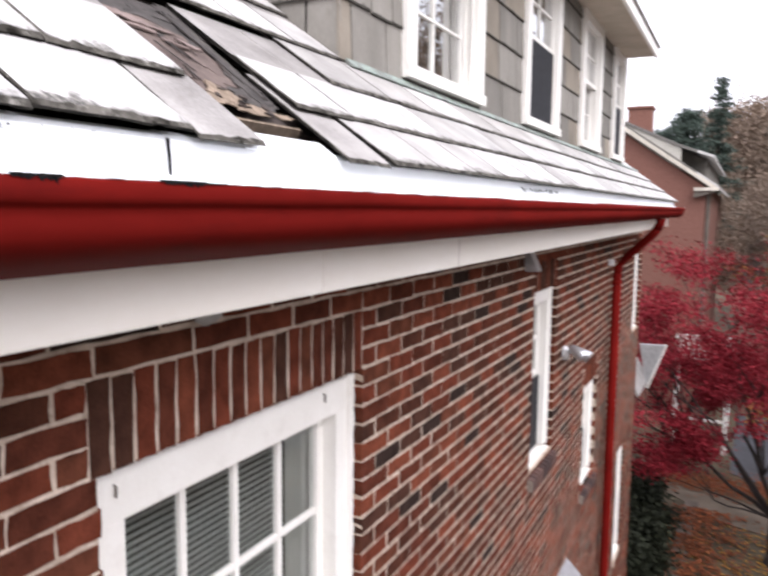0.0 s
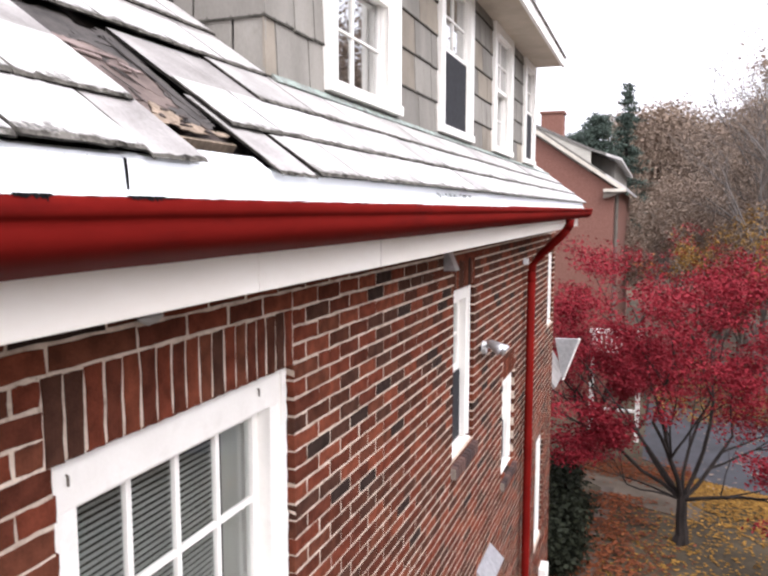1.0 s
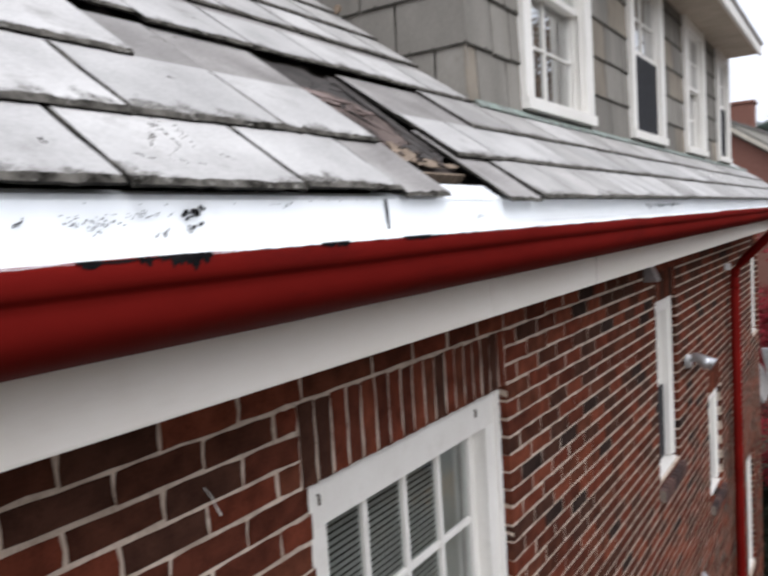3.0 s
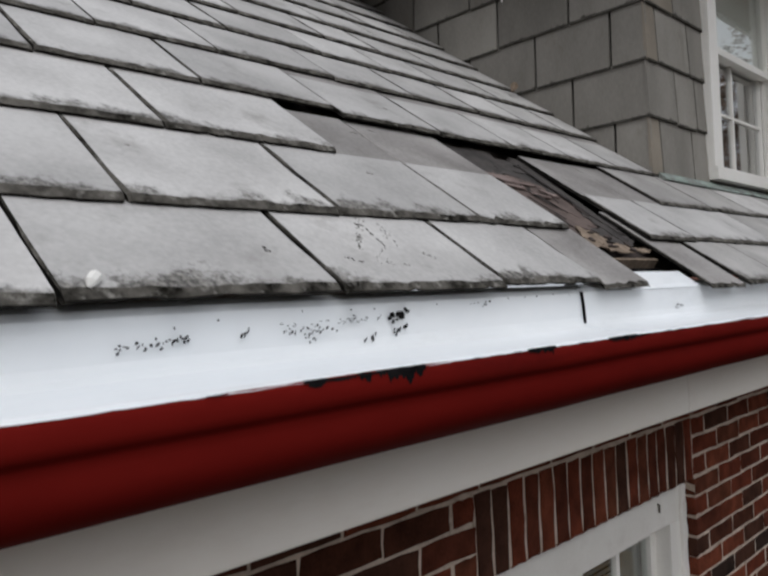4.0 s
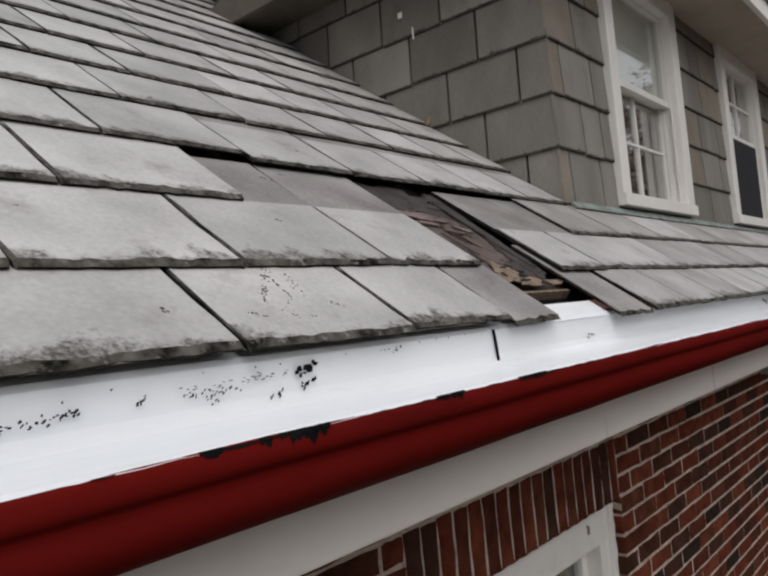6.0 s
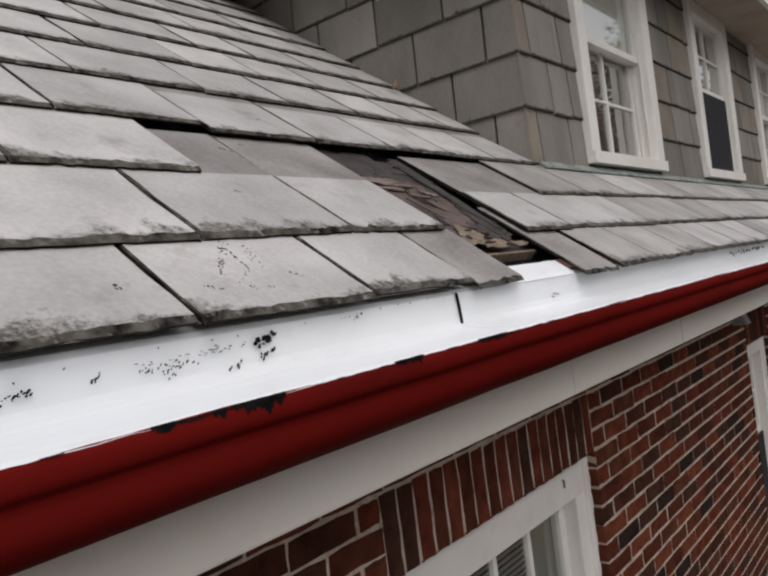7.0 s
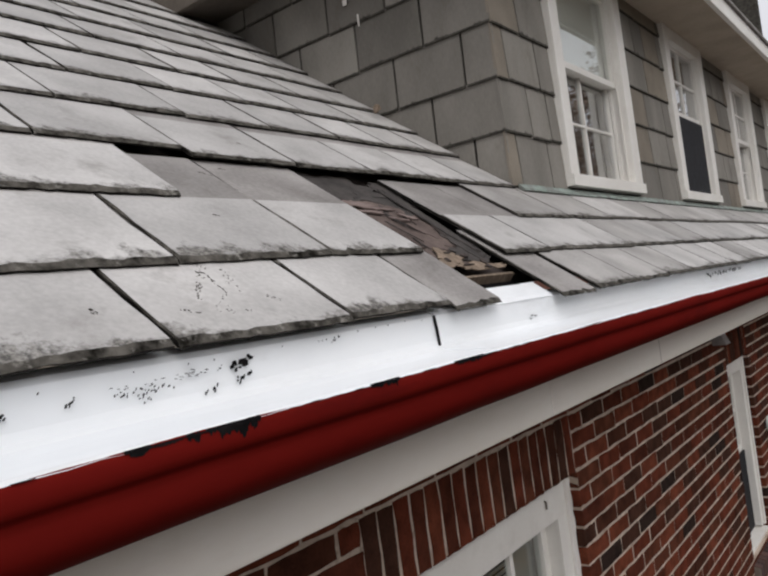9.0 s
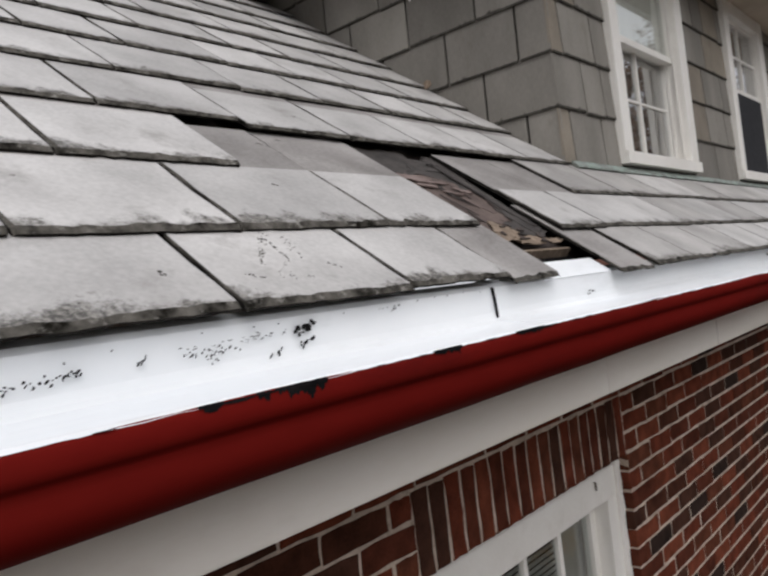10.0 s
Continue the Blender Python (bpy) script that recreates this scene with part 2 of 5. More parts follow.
def slate_material(name, c1, c2, lichen):
    """Slate; the exposed tail carries a patchy dark crust of dirt and lichen, the face some flaked spots."""
    m = material(name, c1, c2, 0.62, 5, 0.3, 120, spread=0.14, dark=(0.20, 0.184, 0.170), dark_amount=0.62)
    if not lichen:
        return m
    n, l = m.node_tree.nodes, m.node_tree.links
    b = n["Principled BSDF"]
    co, sep, info = n.new("ShaderNodeTexCoord"), n.new("ShaderNodeSeparateXYZ"), n.new("ShaderNodeObjectInfo")
    l.new(co.outputs["Object"], sep.inputs[0])
    shift = n.new("ShaderNodeMath")
    shift.operation = "MULTIPLY"
    shift.inputs[1].default_value = 37.0
    l.new(info.outputs["Random"], shift.inputs[0])

    def mask(scale, detail, rough, lo, hi, distortion=0.0):
        nz, rp = n.new("ShaderNodeTexNoise"), n.new("ShaderNodeMapRange")
        nz.noise_dimensions = "4D"
        nz.inputs["Scale"].default_value, nz.inputs["Detail"].default_value, nz.inputs["Roughness"].default_value, nz.inputs["Distortion"].default_value = scale, detail, rough, distortion
        l.new(co.outputs["Object"], nz.inputs["Vector"])
        l.new(shift.outputs[0], nz.inputs["W"])
        rp.inputs["From Min"].default_value, rp.inputs["From Max"].default_value = lo, hi
        l.new(nz.outputs["Fac"], rp.inputs["Value"])
        return nz.outputs["Fac"], rp.outputs["Result"]

    def over(fac, col):
        old = b.inputs["Base Color"].links[0].from_socket
        mix = n.new("ShaderNodeMixRGB")
        l.new(fac, mix.inputs["Fac"])
        l.new(old, mix.inputs["Color1"])
        if isinstance(col, tuple):
            mix.inputs["Color2"].default_value = (*col, 1)
        else:
            l.new(col, mix.inputs["Color2"])
        l.new(mix.outputs["Color"], b.inputs["Base Color"])

    # small flaked pits and hairline scratches on the face
    _, pits = mask(17, 3, 0.55, 0.735, 0.765, 0.6)
    over(pits, (0.12, 0.11, 0.10))
    # crust: reaches up from the tail where a rough noise lets it
    nz, _ = mask(24, 8, 0.8, 0, 1)
    ma = n.new("ShaderNodeMath")
    ma.operation = "MULTIPLY_ADD"
    ma.inputs[1].default_value = -0.17
    l.new(nz, ma.inputs[0])
    l.new(sep.outputs["X"], ma.inputs[2])
    # thick in some stretches and nearly gone in others
    slow, _ = mask(7, 2, 0.5, 0, 1)
    mb = n.new("ShaderNodeMath")
    mb.operation = "MULTIPLY_ADD"
    mb.inputs[1].default_value = -0.11
    l.new(slow, mb.inputs[0])
    l.new(ma.outputs[0], mb.inputs[2])
    rp = n.new("ShaderNodeMapRange")
    rp.inputs["From Min"].default_value, rp.inputs["From Max"].default_value = -0.132, -0.110
    rp.inputs["To Min"].default_value, rp.inputs["To Max"].default_value = 0.92, 0.0
    l.new(mb.outputs[0], rp.inputs["Value"])
    _, spot = mask(130, 4, 0.7, 0.42, 0.64)
    crust = n.new("ShaderNodeMixRGB")
    crust.inputs["Color1"].default_value, crust.inputs["Color2"].default_value = (0.032, 0.028, 0.024, 1), (0.27, 0.255, 0.23, 1)
    l.new(spot, crust.inputs["Fac"])
    over(rp.outputs["Result"], crust.outputs["Color"])
    return m


SLATE = slate_material("weathered_slate", (0.365, 0.353, 0.342), (0.545, 0.529, 0.513), True)
SLATE_DIRTY = slate_material("stained_slate", (0.27, 0.258, 0.246), (0.43, 0.413, 0.396), True)
# near-black butt: grime plus the shade line under each tail, put into the colour
SLATE_BUTT = material("grimy_shaded_slate_butt", (0.006, 0.0055, 0.005), (0.034, 0.031, 0.027), 0.95, 34, 0.6, 160, spec=0.05)
SLATE_CLEAN = slate_material("covered_slate", (0.185, 0.172, 0.163), (0.36, 0.340, 0.325), False)
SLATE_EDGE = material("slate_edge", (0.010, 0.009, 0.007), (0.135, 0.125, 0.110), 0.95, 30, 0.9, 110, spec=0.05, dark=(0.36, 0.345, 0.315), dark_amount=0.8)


# ---- building helpers ----
def thing(name, label="", category="", group="", kind="", at=(0, 0, 0)):
    ob = new(name)
    ob.location = at
    ob.empty_display_size = 0.1
    return tagged(ob, label, category, group, kind)


def link(name, me, mats, parent=None, label=""):
    for m in (mats if isinstance(mats, (list, tuple)) else [mats]):
        me.materials.append(m)
    ob = new(name, me)
    if parent:
        ob.parent = parent
        base = Vector(parent.location)
        up = parent.parent
        while up:
            base += Vector(up.location)
            up = up.parent
        ob.location = -base
    if label:
        ob["label"] = label
    return ob


def part(name, bm, mat, parent=None, label="", smooth=False):
    me = bpy.data.meshes.new(name)
    bmesh.ops.recalc_face_normals(bm, faces=bm.faces)
    bm.to_mesh(me)
    bm.free()
    if smooth:
        for f in me.polygons:
            f.use_smooth = True
    return link(name, me, mat, parent, label)


def box(x0, x1, y0, y1, z0, z1, bev=0.0, bm=None):
    bm = bm or bmesh.new()
    r = bmesh.ops.create_cube(bm, size=1)
    vs = r["verts"]
    for v in vs:
        v.co = Vector(((x0 + x1) / 2 + v.co.x * (x1 - x0), (y0 + y1) / 2 + v.co.y * (y1 - y0), (z0 + z1) / 2 + v.co.z * (z1 - z0)))
    if bev:
        es = list({e for v in vs for e in v.link_edges})
        bmesh.ops.bevel(bm, geom=es, offset=bev, segments=2, affect="EDGES", profile=0.6)
    return bm


def prism(profile, y0, y1, bm=None, steps=1, wob=0.0, rng=None):
    """A closed (x, z) profile drawn along y."""
    bm = bm or bmesh.new()
    rings = []
    for i in range(steps + 1):
        y = y0 + (y1 - y0) * i / steps
        dx, dz = ((rng.uniform(-wob, wob), rng.uniform(-wob, wob)) if rng else (0, 0))
        rings.append([bm.verts.new((x + dx, y, z + dz)) for x, z in profile])
    k = len(profile)
    for a, b in zip(rings, rings[1:]):
        for j in range(k):
            bm.faces.new((a[j], a[(j + 1) % k], b[(j + 1) % k], b[j]))
    bm.faces.new(rings[0])
    bm.faces.new(list(reversed(rings[-1])))
    return bm


def tube(points, radii, sides=8, bm=None, cap=True):
    bm = bm or bmesh.new()
    rings = []
    for i, (q, r) in enumerate(zip(points, radii)):
        q = Vector(q)
        d = (Vector(points[min(i + 1, len(points) - 1)]) - Vector(points[max(i - 1, 0)])).normalized()
        u = d.cross(Vector((0.31, 0.2, 0.93)) if abs(d.z) < 0.9 else Vector((1, 0.1, 0))).normalized()
        w = d.cross(u)
        rings.append([bm.verts.new(q + r * (math.cos(2 * math.pi * j / sides) * u + math.sin(2 * math.pi * j / sides) * w)) for j in range(sides)])
    for a, b in zip(rings, rings[1:]):
        for j in range(sides):
            bm.faces.new((a[j], a[(j + 1) % sides], b[(j + 1) % sides], b[j]))
    if cap:
        bm.faces.new(rings[0])
        bm.faces.new(rings[-1])
    return bm


def raw(name, verts, faces, mat, parent=None, label="", mats=None):
    me = bpy.data.meshes.new(name)
    me.from_pydata(verts, [], faces)
    if mats:
        me.polygons.foreach_set("material_index", mats)
    me.update()
    return link(name, me, mat, parent, label)


# ---- the plan ----
WALL_END, WALL_START, HOUSE_BACK = 10.15, -2.4, -8.4
COURSE, LEN, JOINT_Z = 0.0677, 0.213, 4.95
# openings in the long wall: y0, y1, z0, z1
OPENINGS = {
    "w1": (1.36, 2.50, 3.50, 5.012),
    "w2": (4.80, 5.40, 3.87, 5.04),
    "w3": (6.58, 7.17, 3.12, 4.03),
    "w4": (9.50, 10.02, 4.10, 5.03),
    "w5": (8.78, 9.36, 1.42, 2.79),
    "w6": (5.56, 6.14, 1.30, 2.46),
}

# long brick wall: mortar body with openings through it
wall = thing("wall_east", "red brick wall in running bond with pale mortar", "wall", kind="structure")


def wall_body(holes, y0, y1, z0, z1, xf, xb, grow=0.007):
    hs = [(a - grow, b + grow, c - grow, d + grow) for a, b, c, d in holes]
    ys = sorted({y0, y1, *(h[0] for h in hs), *(h[1] for h in hs)})
    zs = sorted({z0, z1, *(h[2] for h in hs), *(h[3] for h in hs)})
    solid = {}
    for i in range(len(ys) - 1):
        for j in range(len(zs) - 1):
            cy, cz = (ys[i] + ys[i + 1]) / 2, (zs[j] + zs[j + 1]) / 2
            solid[i, j] = not any(h[0] < cy < h[1] and h[2] < cz < h[3] for h in hs)
    bm = bmesh.new()

    def quad(*c):
        bm.faces.new([bm.verts.new(q) for q in c])
    for (i, j), s in solid.items():
        if not s:
            continue
        a, b, c, d = ys[i], ys[i + 1], zs[j], zs[j + 1]
        quad((xf, a, c), (xf, b, c), (xf, b, d), (xf, a, d))
        quad((xb, a, c), (xb, a, d), (xb, b, d), (xb, b, c))
        if not solid.get((i - 1, j)):
            quad((xf, a, c), (xf, a, d), (xb, a, d), (xb, a, c))
        if not solid.get((i + 1, j)):
            quad((xf, b, c), (xb, b, c), (xb, b, d), (xf, b, d))
        if not solid.get((i, j - 1)):
            quad((xf, a, c), (xb, a, c), (xb, b, c), (xf, b, c))
        if not solid.get((i, j + 1)):
            quad((xf, a, d), (xf, b, d), (xb, b, d), (xb, a, d))
    bmesh.ops.remove_doubles(bm, verts=bm.verts, dist=0.0001)
    return bm


part("mortar_bed", wall_body(OPENINGS.values(), WALL_START, WALL_END, -0.3, 5.40, -0.0025, -0.30), MORTAR, wall)

# ---- window in the brick wall ----
def sash(w, name, y0, y1, z0, z1, x, cols, rows, mun=0.022, stile=0.045, pane_mat=None):
    """A glazed sash; x is its outer face."""
    s = part(name, box(x - 0.035, x, y0, y0 + stile, z0, z1, 0.003), WHITE, w)
    for nm, b in (("stile", (y1 - stile, y1, z0, z1)), ("rail", (y0 + stile, y1 - stile, z0, z0 + stile)), ("rail", (y0 + stile, y1 - stile, z1 - stile, z1))):
        o = part(nm, box(x - 0.035, x - 0.001, b[0], b[1], b[2], b[3], 0.003), WHITE, s)
        o.location = (0, 0, 0)
    gy0, gy1, gz0, gz1 = y0 + stile, y1 - stile, z0 + stile, z1 - stile
    for i in range(1, cols):
        yy = gy0 + (gy1 - gy0) * i / cols
        o = part("muntin", box(x - 0.024, x - 0.004, yy - mun / 2, yy + mun / 2, gz0, gz1, 0.003), WHITE, s)
        o.location = (0, 0, 0)
    for j in range(1, rows):
        zz = gz0 + (gz1 - gz0) * j / rows
        o = part("muntin", box(x - 0.022, x - 0.006, gy0, gy1, zz - mun / 2, zz + mun / 2, 0.003), WHITE, s)
        o.location = (0, 0, 0)
    o = part("pane", box(x - 0.019, x - 0.016, gy0 - 0.004, gy1 + 0.004, gz0 - 0.004, gz1 + 0.004), pane_mat or GLASS, s)
    o.location = (0, 0, 0)
    o.visible_shadow = False
    return s


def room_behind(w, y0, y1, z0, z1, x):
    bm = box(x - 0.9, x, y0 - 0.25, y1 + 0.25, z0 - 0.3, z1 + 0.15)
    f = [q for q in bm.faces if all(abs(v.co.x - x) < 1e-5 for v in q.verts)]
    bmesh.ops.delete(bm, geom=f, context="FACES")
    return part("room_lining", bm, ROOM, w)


def brick_window(name, label, key, casing=0.10, head=0.13, cols=3, rows=2, screen=True, lining=True):
    y0, y1, z0, z1 = OPENINGS[key]
    w = thing(name, label, "window", kind="structure", at=(0, (y0 + y1) / 2, z0))
    xf, a, b, c, d = -0.042, y0 + 0.004, y1 - 0.004, z0 + 0.03, z1 - 0.004
    fr = part("window_frame", box(xf - 0.11, xf, a, b, d - head, d, 0.004), WHITE, w)
    for nm, q in (("jamb_casing", (a, a + casing)), ("jamb_casing", (b - casing, b))):
        part(nm, box(xf - 0.11, xf - 0.001, q[0], q[1], c, d - head, 0.004), WHITE, w)
    # outer moulding strip, proud of the casing
    for q in ((a, a + 0.03), (b - 0.03, b)):
        part("brick_mould", box(xf - 0.01, xf + 0.012, q[0], q[1], c, d, 0.004), WHITE, w)
    part("window_sill", prism([(-0.17, c - 0.002), (-0.022, c - 0.020), (-0.022, c - 0.036), (-0.17, c - 0.036)], a, b), WHITE, w)
    iy0, iy1, iz0, iz1 = a + casing - 0.012, b - casing + 0.012, c, d - head + 0.01
    mid = (iz0 + iz1) / 2
    sash(w, "upper_sash", iy0, iy1, mid - 0.02, iz1, xf - 0.055, cols, rows)
    sash(w, "lower_sash", iy0, iy1, iz0, mid + 0.02, xf - 0.095, cols, rows)
    if screen:
        part("insect_screen", box(xf - 0.050, xf - 0.044, iy0 + 0.01, iy1 - 0.01, iz0, mid - 0.02), SCREEN, w)
    for q in ((iy0 - 0.02, iy0 + 0.004), (iy1 - 0.004, iy1 + 0.02)):
        part("inner_jamb", box(-0.259, xf - 0.131, q[0], q[1], iz0, iz1), WHITE, w)
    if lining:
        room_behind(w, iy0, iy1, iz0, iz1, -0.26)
    return w, (iy0, iy1, iz0, iz1)


w1, inner = brick_window("window_1", "white painted double-hung window with muntins in a brick opening", "w1", cols=4, rows=2, screen=False)
brick_window("window_2", "narrow white double-hung window with dark lower screen", "w2", casing=0.075, head=0.09, cols=2)
brick_window("window_3", "narrow white stair window with dark lower screen", "w3", casing=0.075, head=0.09, cols=2)
brick_window("window_4", "narrow white upper window beyond the downspout", "w4", casing=0.075, head=0.09, cols=2)
brick_window("window_10", "white lower side window under a metal hood", "w6", casing=0.075, head=0.09, cols=2)
brick_window("window_5", "narrow white ground floor window beyond the downspout", "w5", casing=0.075, head=0.09, cols=2)

# ragged caulk between casing and brick
caulk_rng = random.Random(8)
part("caulk_bead", tube([(-0.038 + caulk_rng.uniform(-0.002, 0.003), 2.497 + caulk_rng.uniform(-0.002, 0.002), 3.55 + 0.024 * i) for i in range(61)], [0.005 + caulk_rng.uniform(-0.002, 0.003) for _ in range(61)], 6), WHITE, w1, "ragged white caulk bead")

# small screw hooks in the head casing of the near window
for yy in (1.433, 2.31):
    hook = part("casing_hook", tube([(-0.045, yy, 4.965), (-0.036, yy, 4.962), (-0.036, yy, 4.938)], [0.003, 0.0035, 0.003], 6), CHARCOAL)
    tagged(hook, "small dark metal hook screwed into the window head casing", "hook", "hooks on the window head")

# venetian blind behind the near window
bl = thing("venetian_blind", "lowered white venetian blind with narrow slats behind the glass", "blind", at=(-0.21, 1.93, 4.86))
by0, by1 = 1.50, 2.315
slat = bpy.data.meshes.new("slat")
bm = bmesh.new()
for sx, sz in ((-0.0, 0.0),):
    vs = [bm.verts.new(c) for c in ((-0.008, by0, 0.0008), (0.008, by0, -0.0008), (0.008, by1, -0.0008), (-0.008, by1, 0.0008), (-0.008, by0, 0.0018), (0.008, by0, 0.0002), (0.008, by1, 0.0002), (-0.008, by1, 0.0018))]
    for f in ((0, 1, 2, 3), (7, 6, 5, 4), (0, 4, 5, 1), (1, 5, 6, 2), (2, 6, 7, 3), (3, 7, 4, 0)):
        bm.faces.new([vs[i] for i in f])
bm.to_mesh(slat)
bm.free()
slat.materials.append(BLIND)
for i in range(58):
    o = new("slat", slat)
    o.parent = bl
    o.location = (0, -1.93, -0.03 - i * 0.021)
part("headrail", box(-0.23, -0.19, by0, by1, 4.85, 4.885, 0.003), BLIND, bl)

# ---- main roof ----
PITCH = radians(37.0)
DY0_FACE = 2.422
RX, RZ = 0.437, 5.680
UP, OUT = Vector((-math.cos(PITCH), 0, math.sin(PITCH))), Vector((math.sin(PITCH), 0, math.cos(PITCH)))


def on_roof(s, y, h=0.0):
    return Vector((RX, y, RZ)) + UP * s + OUT * h


def roof_slab(s0, s1, y0, y1, h0, h1):
    bm = bmesh.new()
    vs = [bm.verts.new(on_roof(s, y, h)) for h in (h0, h1) for s, y in ((s0, y0), (s1, y0), (s1, y1), (s0, y1))]
    for f in ((3, 2, 1, 0), (4, 5, 6, 7), (0, 1, 5, 4), (1, 2, 6, 5), (2, 3, 7, 6), (3, 0, 4, 7)):
        bm.faces.new([vs[i] for i in f])
    return bm


roof = thing("roof", "grey slate roof with several slates missing at the eave", "roof", kind="structure")
RIDGE_S = 5.6
ROOF_END = 9.58
# sheathing boards, with narrow gaps that the hole lays bare
boards = [0.128, 0.255, 0.40, 0.60]
for a, b in zip(boards, boards[1:]):
    part("sheathing_board", roof_slab(a + 0.004, b - 0.004, 0.2, 2.40, -0.075, -0.048), WOOD, roof, "dark rotten sheathing board")
part("roof_deck", roof_slab(0.58, RIDGE_S, WALL_START, 2.44, -0.09, -0.048), WOOD, roof)
part("roof_deck", roof_slab(0.03, 0.58, WALL_START, 0.2, -0.09, -0.048), WOOD, roof)
part("roof_deck", roof_slab(0.03, 0.70, 2.40, ROOF_END - 0.03, -0.09, -0.048), WOOD, roof)

TH = 0.0095
slate_rng = random.Random(7)


def slate_piece(y0, y1, s0, expo, length=0.43, drop=0.0, th=None, mats=None, seed_skew=None, name="slate"):
    """One slate: its tail edge is ragged, its head lies under the next course."""
    th = th or TH
    w = y1 - y0
    n = max(6, int(w / (0.016 if y0 < 2.6 and s0 < 1.2 else 0.04)))
    rows = [0.0, 0.008, expo * 0.3, expo * 0.55, expo * 0.8, expo + 0.004, length]
    nr = len(rows)
    tilt = th / expo
    verts, faces, mi = [], [], []
    # broken tail: slow wander, sharp chips, and a crust of uneven depth above it
    ph = slate_rng.uniform(0, 90)
    jag = [0.0025 * noise.noise(Vector(((y0 + w * i / n) * 16, ph, 0))) + slate_rng.uniform(-0.0011, 0.0011) + (0.004 if slate_rng.random() < 0.05 else 0) for i in range(n + 1)]
    rim = [0.001 + max(-0.004, 0.007 * (noise.noise(Vector(((y0 + w * i / n) * 34, ph, 7))) + 0.15)) + slate_rng.uniform(-0.002, 0.003) for i in range(n + 1)]
    skew = slate_rng.uniform(-0.012, 0.012) if seed_skew is None else seed_skew
    crust = slate_rng.choice((0.001, 0.002, 0.004)), slate_rng.choice((0.001, 0.003, 0.006))
    for k, s in enumerate(rows):
        for i in range(n + 1):
            yy = -w / 2 + w * i / n
            if i in (0, n):
                yy += slate_rng.uniform(-0.002, 0.002)
            elif i == 1:
                yy = -w / 2 + crust[0] * slate_rng.uniform(0.3, 1.5)
            elif i == n - 1:
                yy = w / 2 - crust[1] * slate_rng.uniform(0.3, 1.5)
            ss = s + (jag[i] if k < 1 else jag[i] + rim[i] if k == 1 else 0) + (skew * yy if k < 2 else 0)
            h = -tilt * s - (0.0045 + abs(jag[i]) * 0.4 if k == 0 else 0) - (0.0025 if i in (0, n) and k < nr - 1 else 0)
            verts.append((ss, yy, h))
    top = len(verts)
    for k, s in enumerate((rows[0], rows[-1])):
        for i in range(n + 1):
            yy = -w / 2 + w * i / n
            verts.append((s + (jag[i] * 1.4 + skew * yy + 0.002 if k == 0 else 0), yy, -tilt * s - th))
    q = n + 1
    for k in range(nr - 1):
        for i in range(n):
            faces.append((k * q + i, k * q + i + 1, (k + 1) * q + i + 1, (k + 1) * q + i))
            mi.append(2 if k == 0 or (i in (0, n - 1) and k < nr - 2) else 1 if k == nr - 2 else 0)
    # index 3, front and side faces: shade of the edge and joint painted near-black
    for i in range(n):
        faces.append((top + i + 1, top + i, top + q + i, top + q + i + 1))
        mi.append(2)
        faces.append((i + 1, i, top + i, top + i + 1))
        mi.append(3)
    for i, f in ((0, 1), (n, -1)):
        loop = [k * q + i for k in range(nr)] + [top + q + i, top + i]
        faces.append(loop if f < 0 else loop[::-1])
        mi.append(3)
    me = bpy.data.meshes.new(name)
    me.from_pydata(verts, [], faces)
    me.polygons.foreach_set("material_index", mi)
    me.update()
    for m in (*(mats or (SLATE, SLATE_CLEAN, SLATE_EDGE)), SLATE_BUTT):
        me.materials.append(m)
    ob = new(name, me)
    ob.parent = roof
    basis = Matrix((UP, Vector((0, 1, 0)), OUT)).transposed().to_4x4()
    ob.matrix_local = Matrix.Translation(on_roof(s0, (y0 + y1) / 2, -drop)) @ basis @ Euler((slate_rng.uniform(-0.006, 0.006), 0, slate_rng.uniform(-0.007, 0.007))).to_matrix().to_4x4()
    return ob


GAP = 0.005


def slate_row(s0, expo, joints, length=0.43, skip=(), dirty=0.0):
    for a, b in zip(joints, joints[1:]):
        if any(abs(a - k) < 0.02 for k in skip):
            continue
        slate_piece(a + GAP / 2, b - GAP / 2, s0 + slate_rng.uniform(-0.004, 0.004), expo, length, mats=(SLATE_DIRTY if (a * 7.31 + s0 * 5.7) % 1.0 < dirty else SLATE, SLATE_CLEAN, SLATE_EDGE))


def fill(y0, y1, lo, hi):
    ys = [y0]
    while ys[-1] < y1 - hi:
        ys.append(ys[-1] + slate_rng.uniform(lo, hi))
    if y1 - ys[-1] < lo * 0.6:
        ys.pop()
    return ys + [y1]


# courses left of the dormer
slate_row(0.002, 0.186, [-1.2, -0.92, -0.62, -0.33, -0.01, 0.285, 0.596, 0.901, 1.17])
slate_row(0.186, 0.222, [-1.2, -0.86, -0.5, -0.2, 0.105, 0.414, 0.722, 1.041, 1.317])
slate_row(0.410, 0.218, [-0.9, -0.62, -0.33, -0.05, 0.262, 0.561, 0.878])
slate_row(0.640, 0.222, [-0.3, 0.02, 0.30, 0.45, 0.731, 1.035])
slate_row(0.602, 0.222, [1.035, 1.338, 1.62, 1.90, 2.17, 2.43], length=0.46)
slate_row(0.860, 0.217, [-0.2, 0.12, 0.38, 0.62, 0.877, 1.198, 1.473, 1.75, 2.0, 2.24, 2.43])
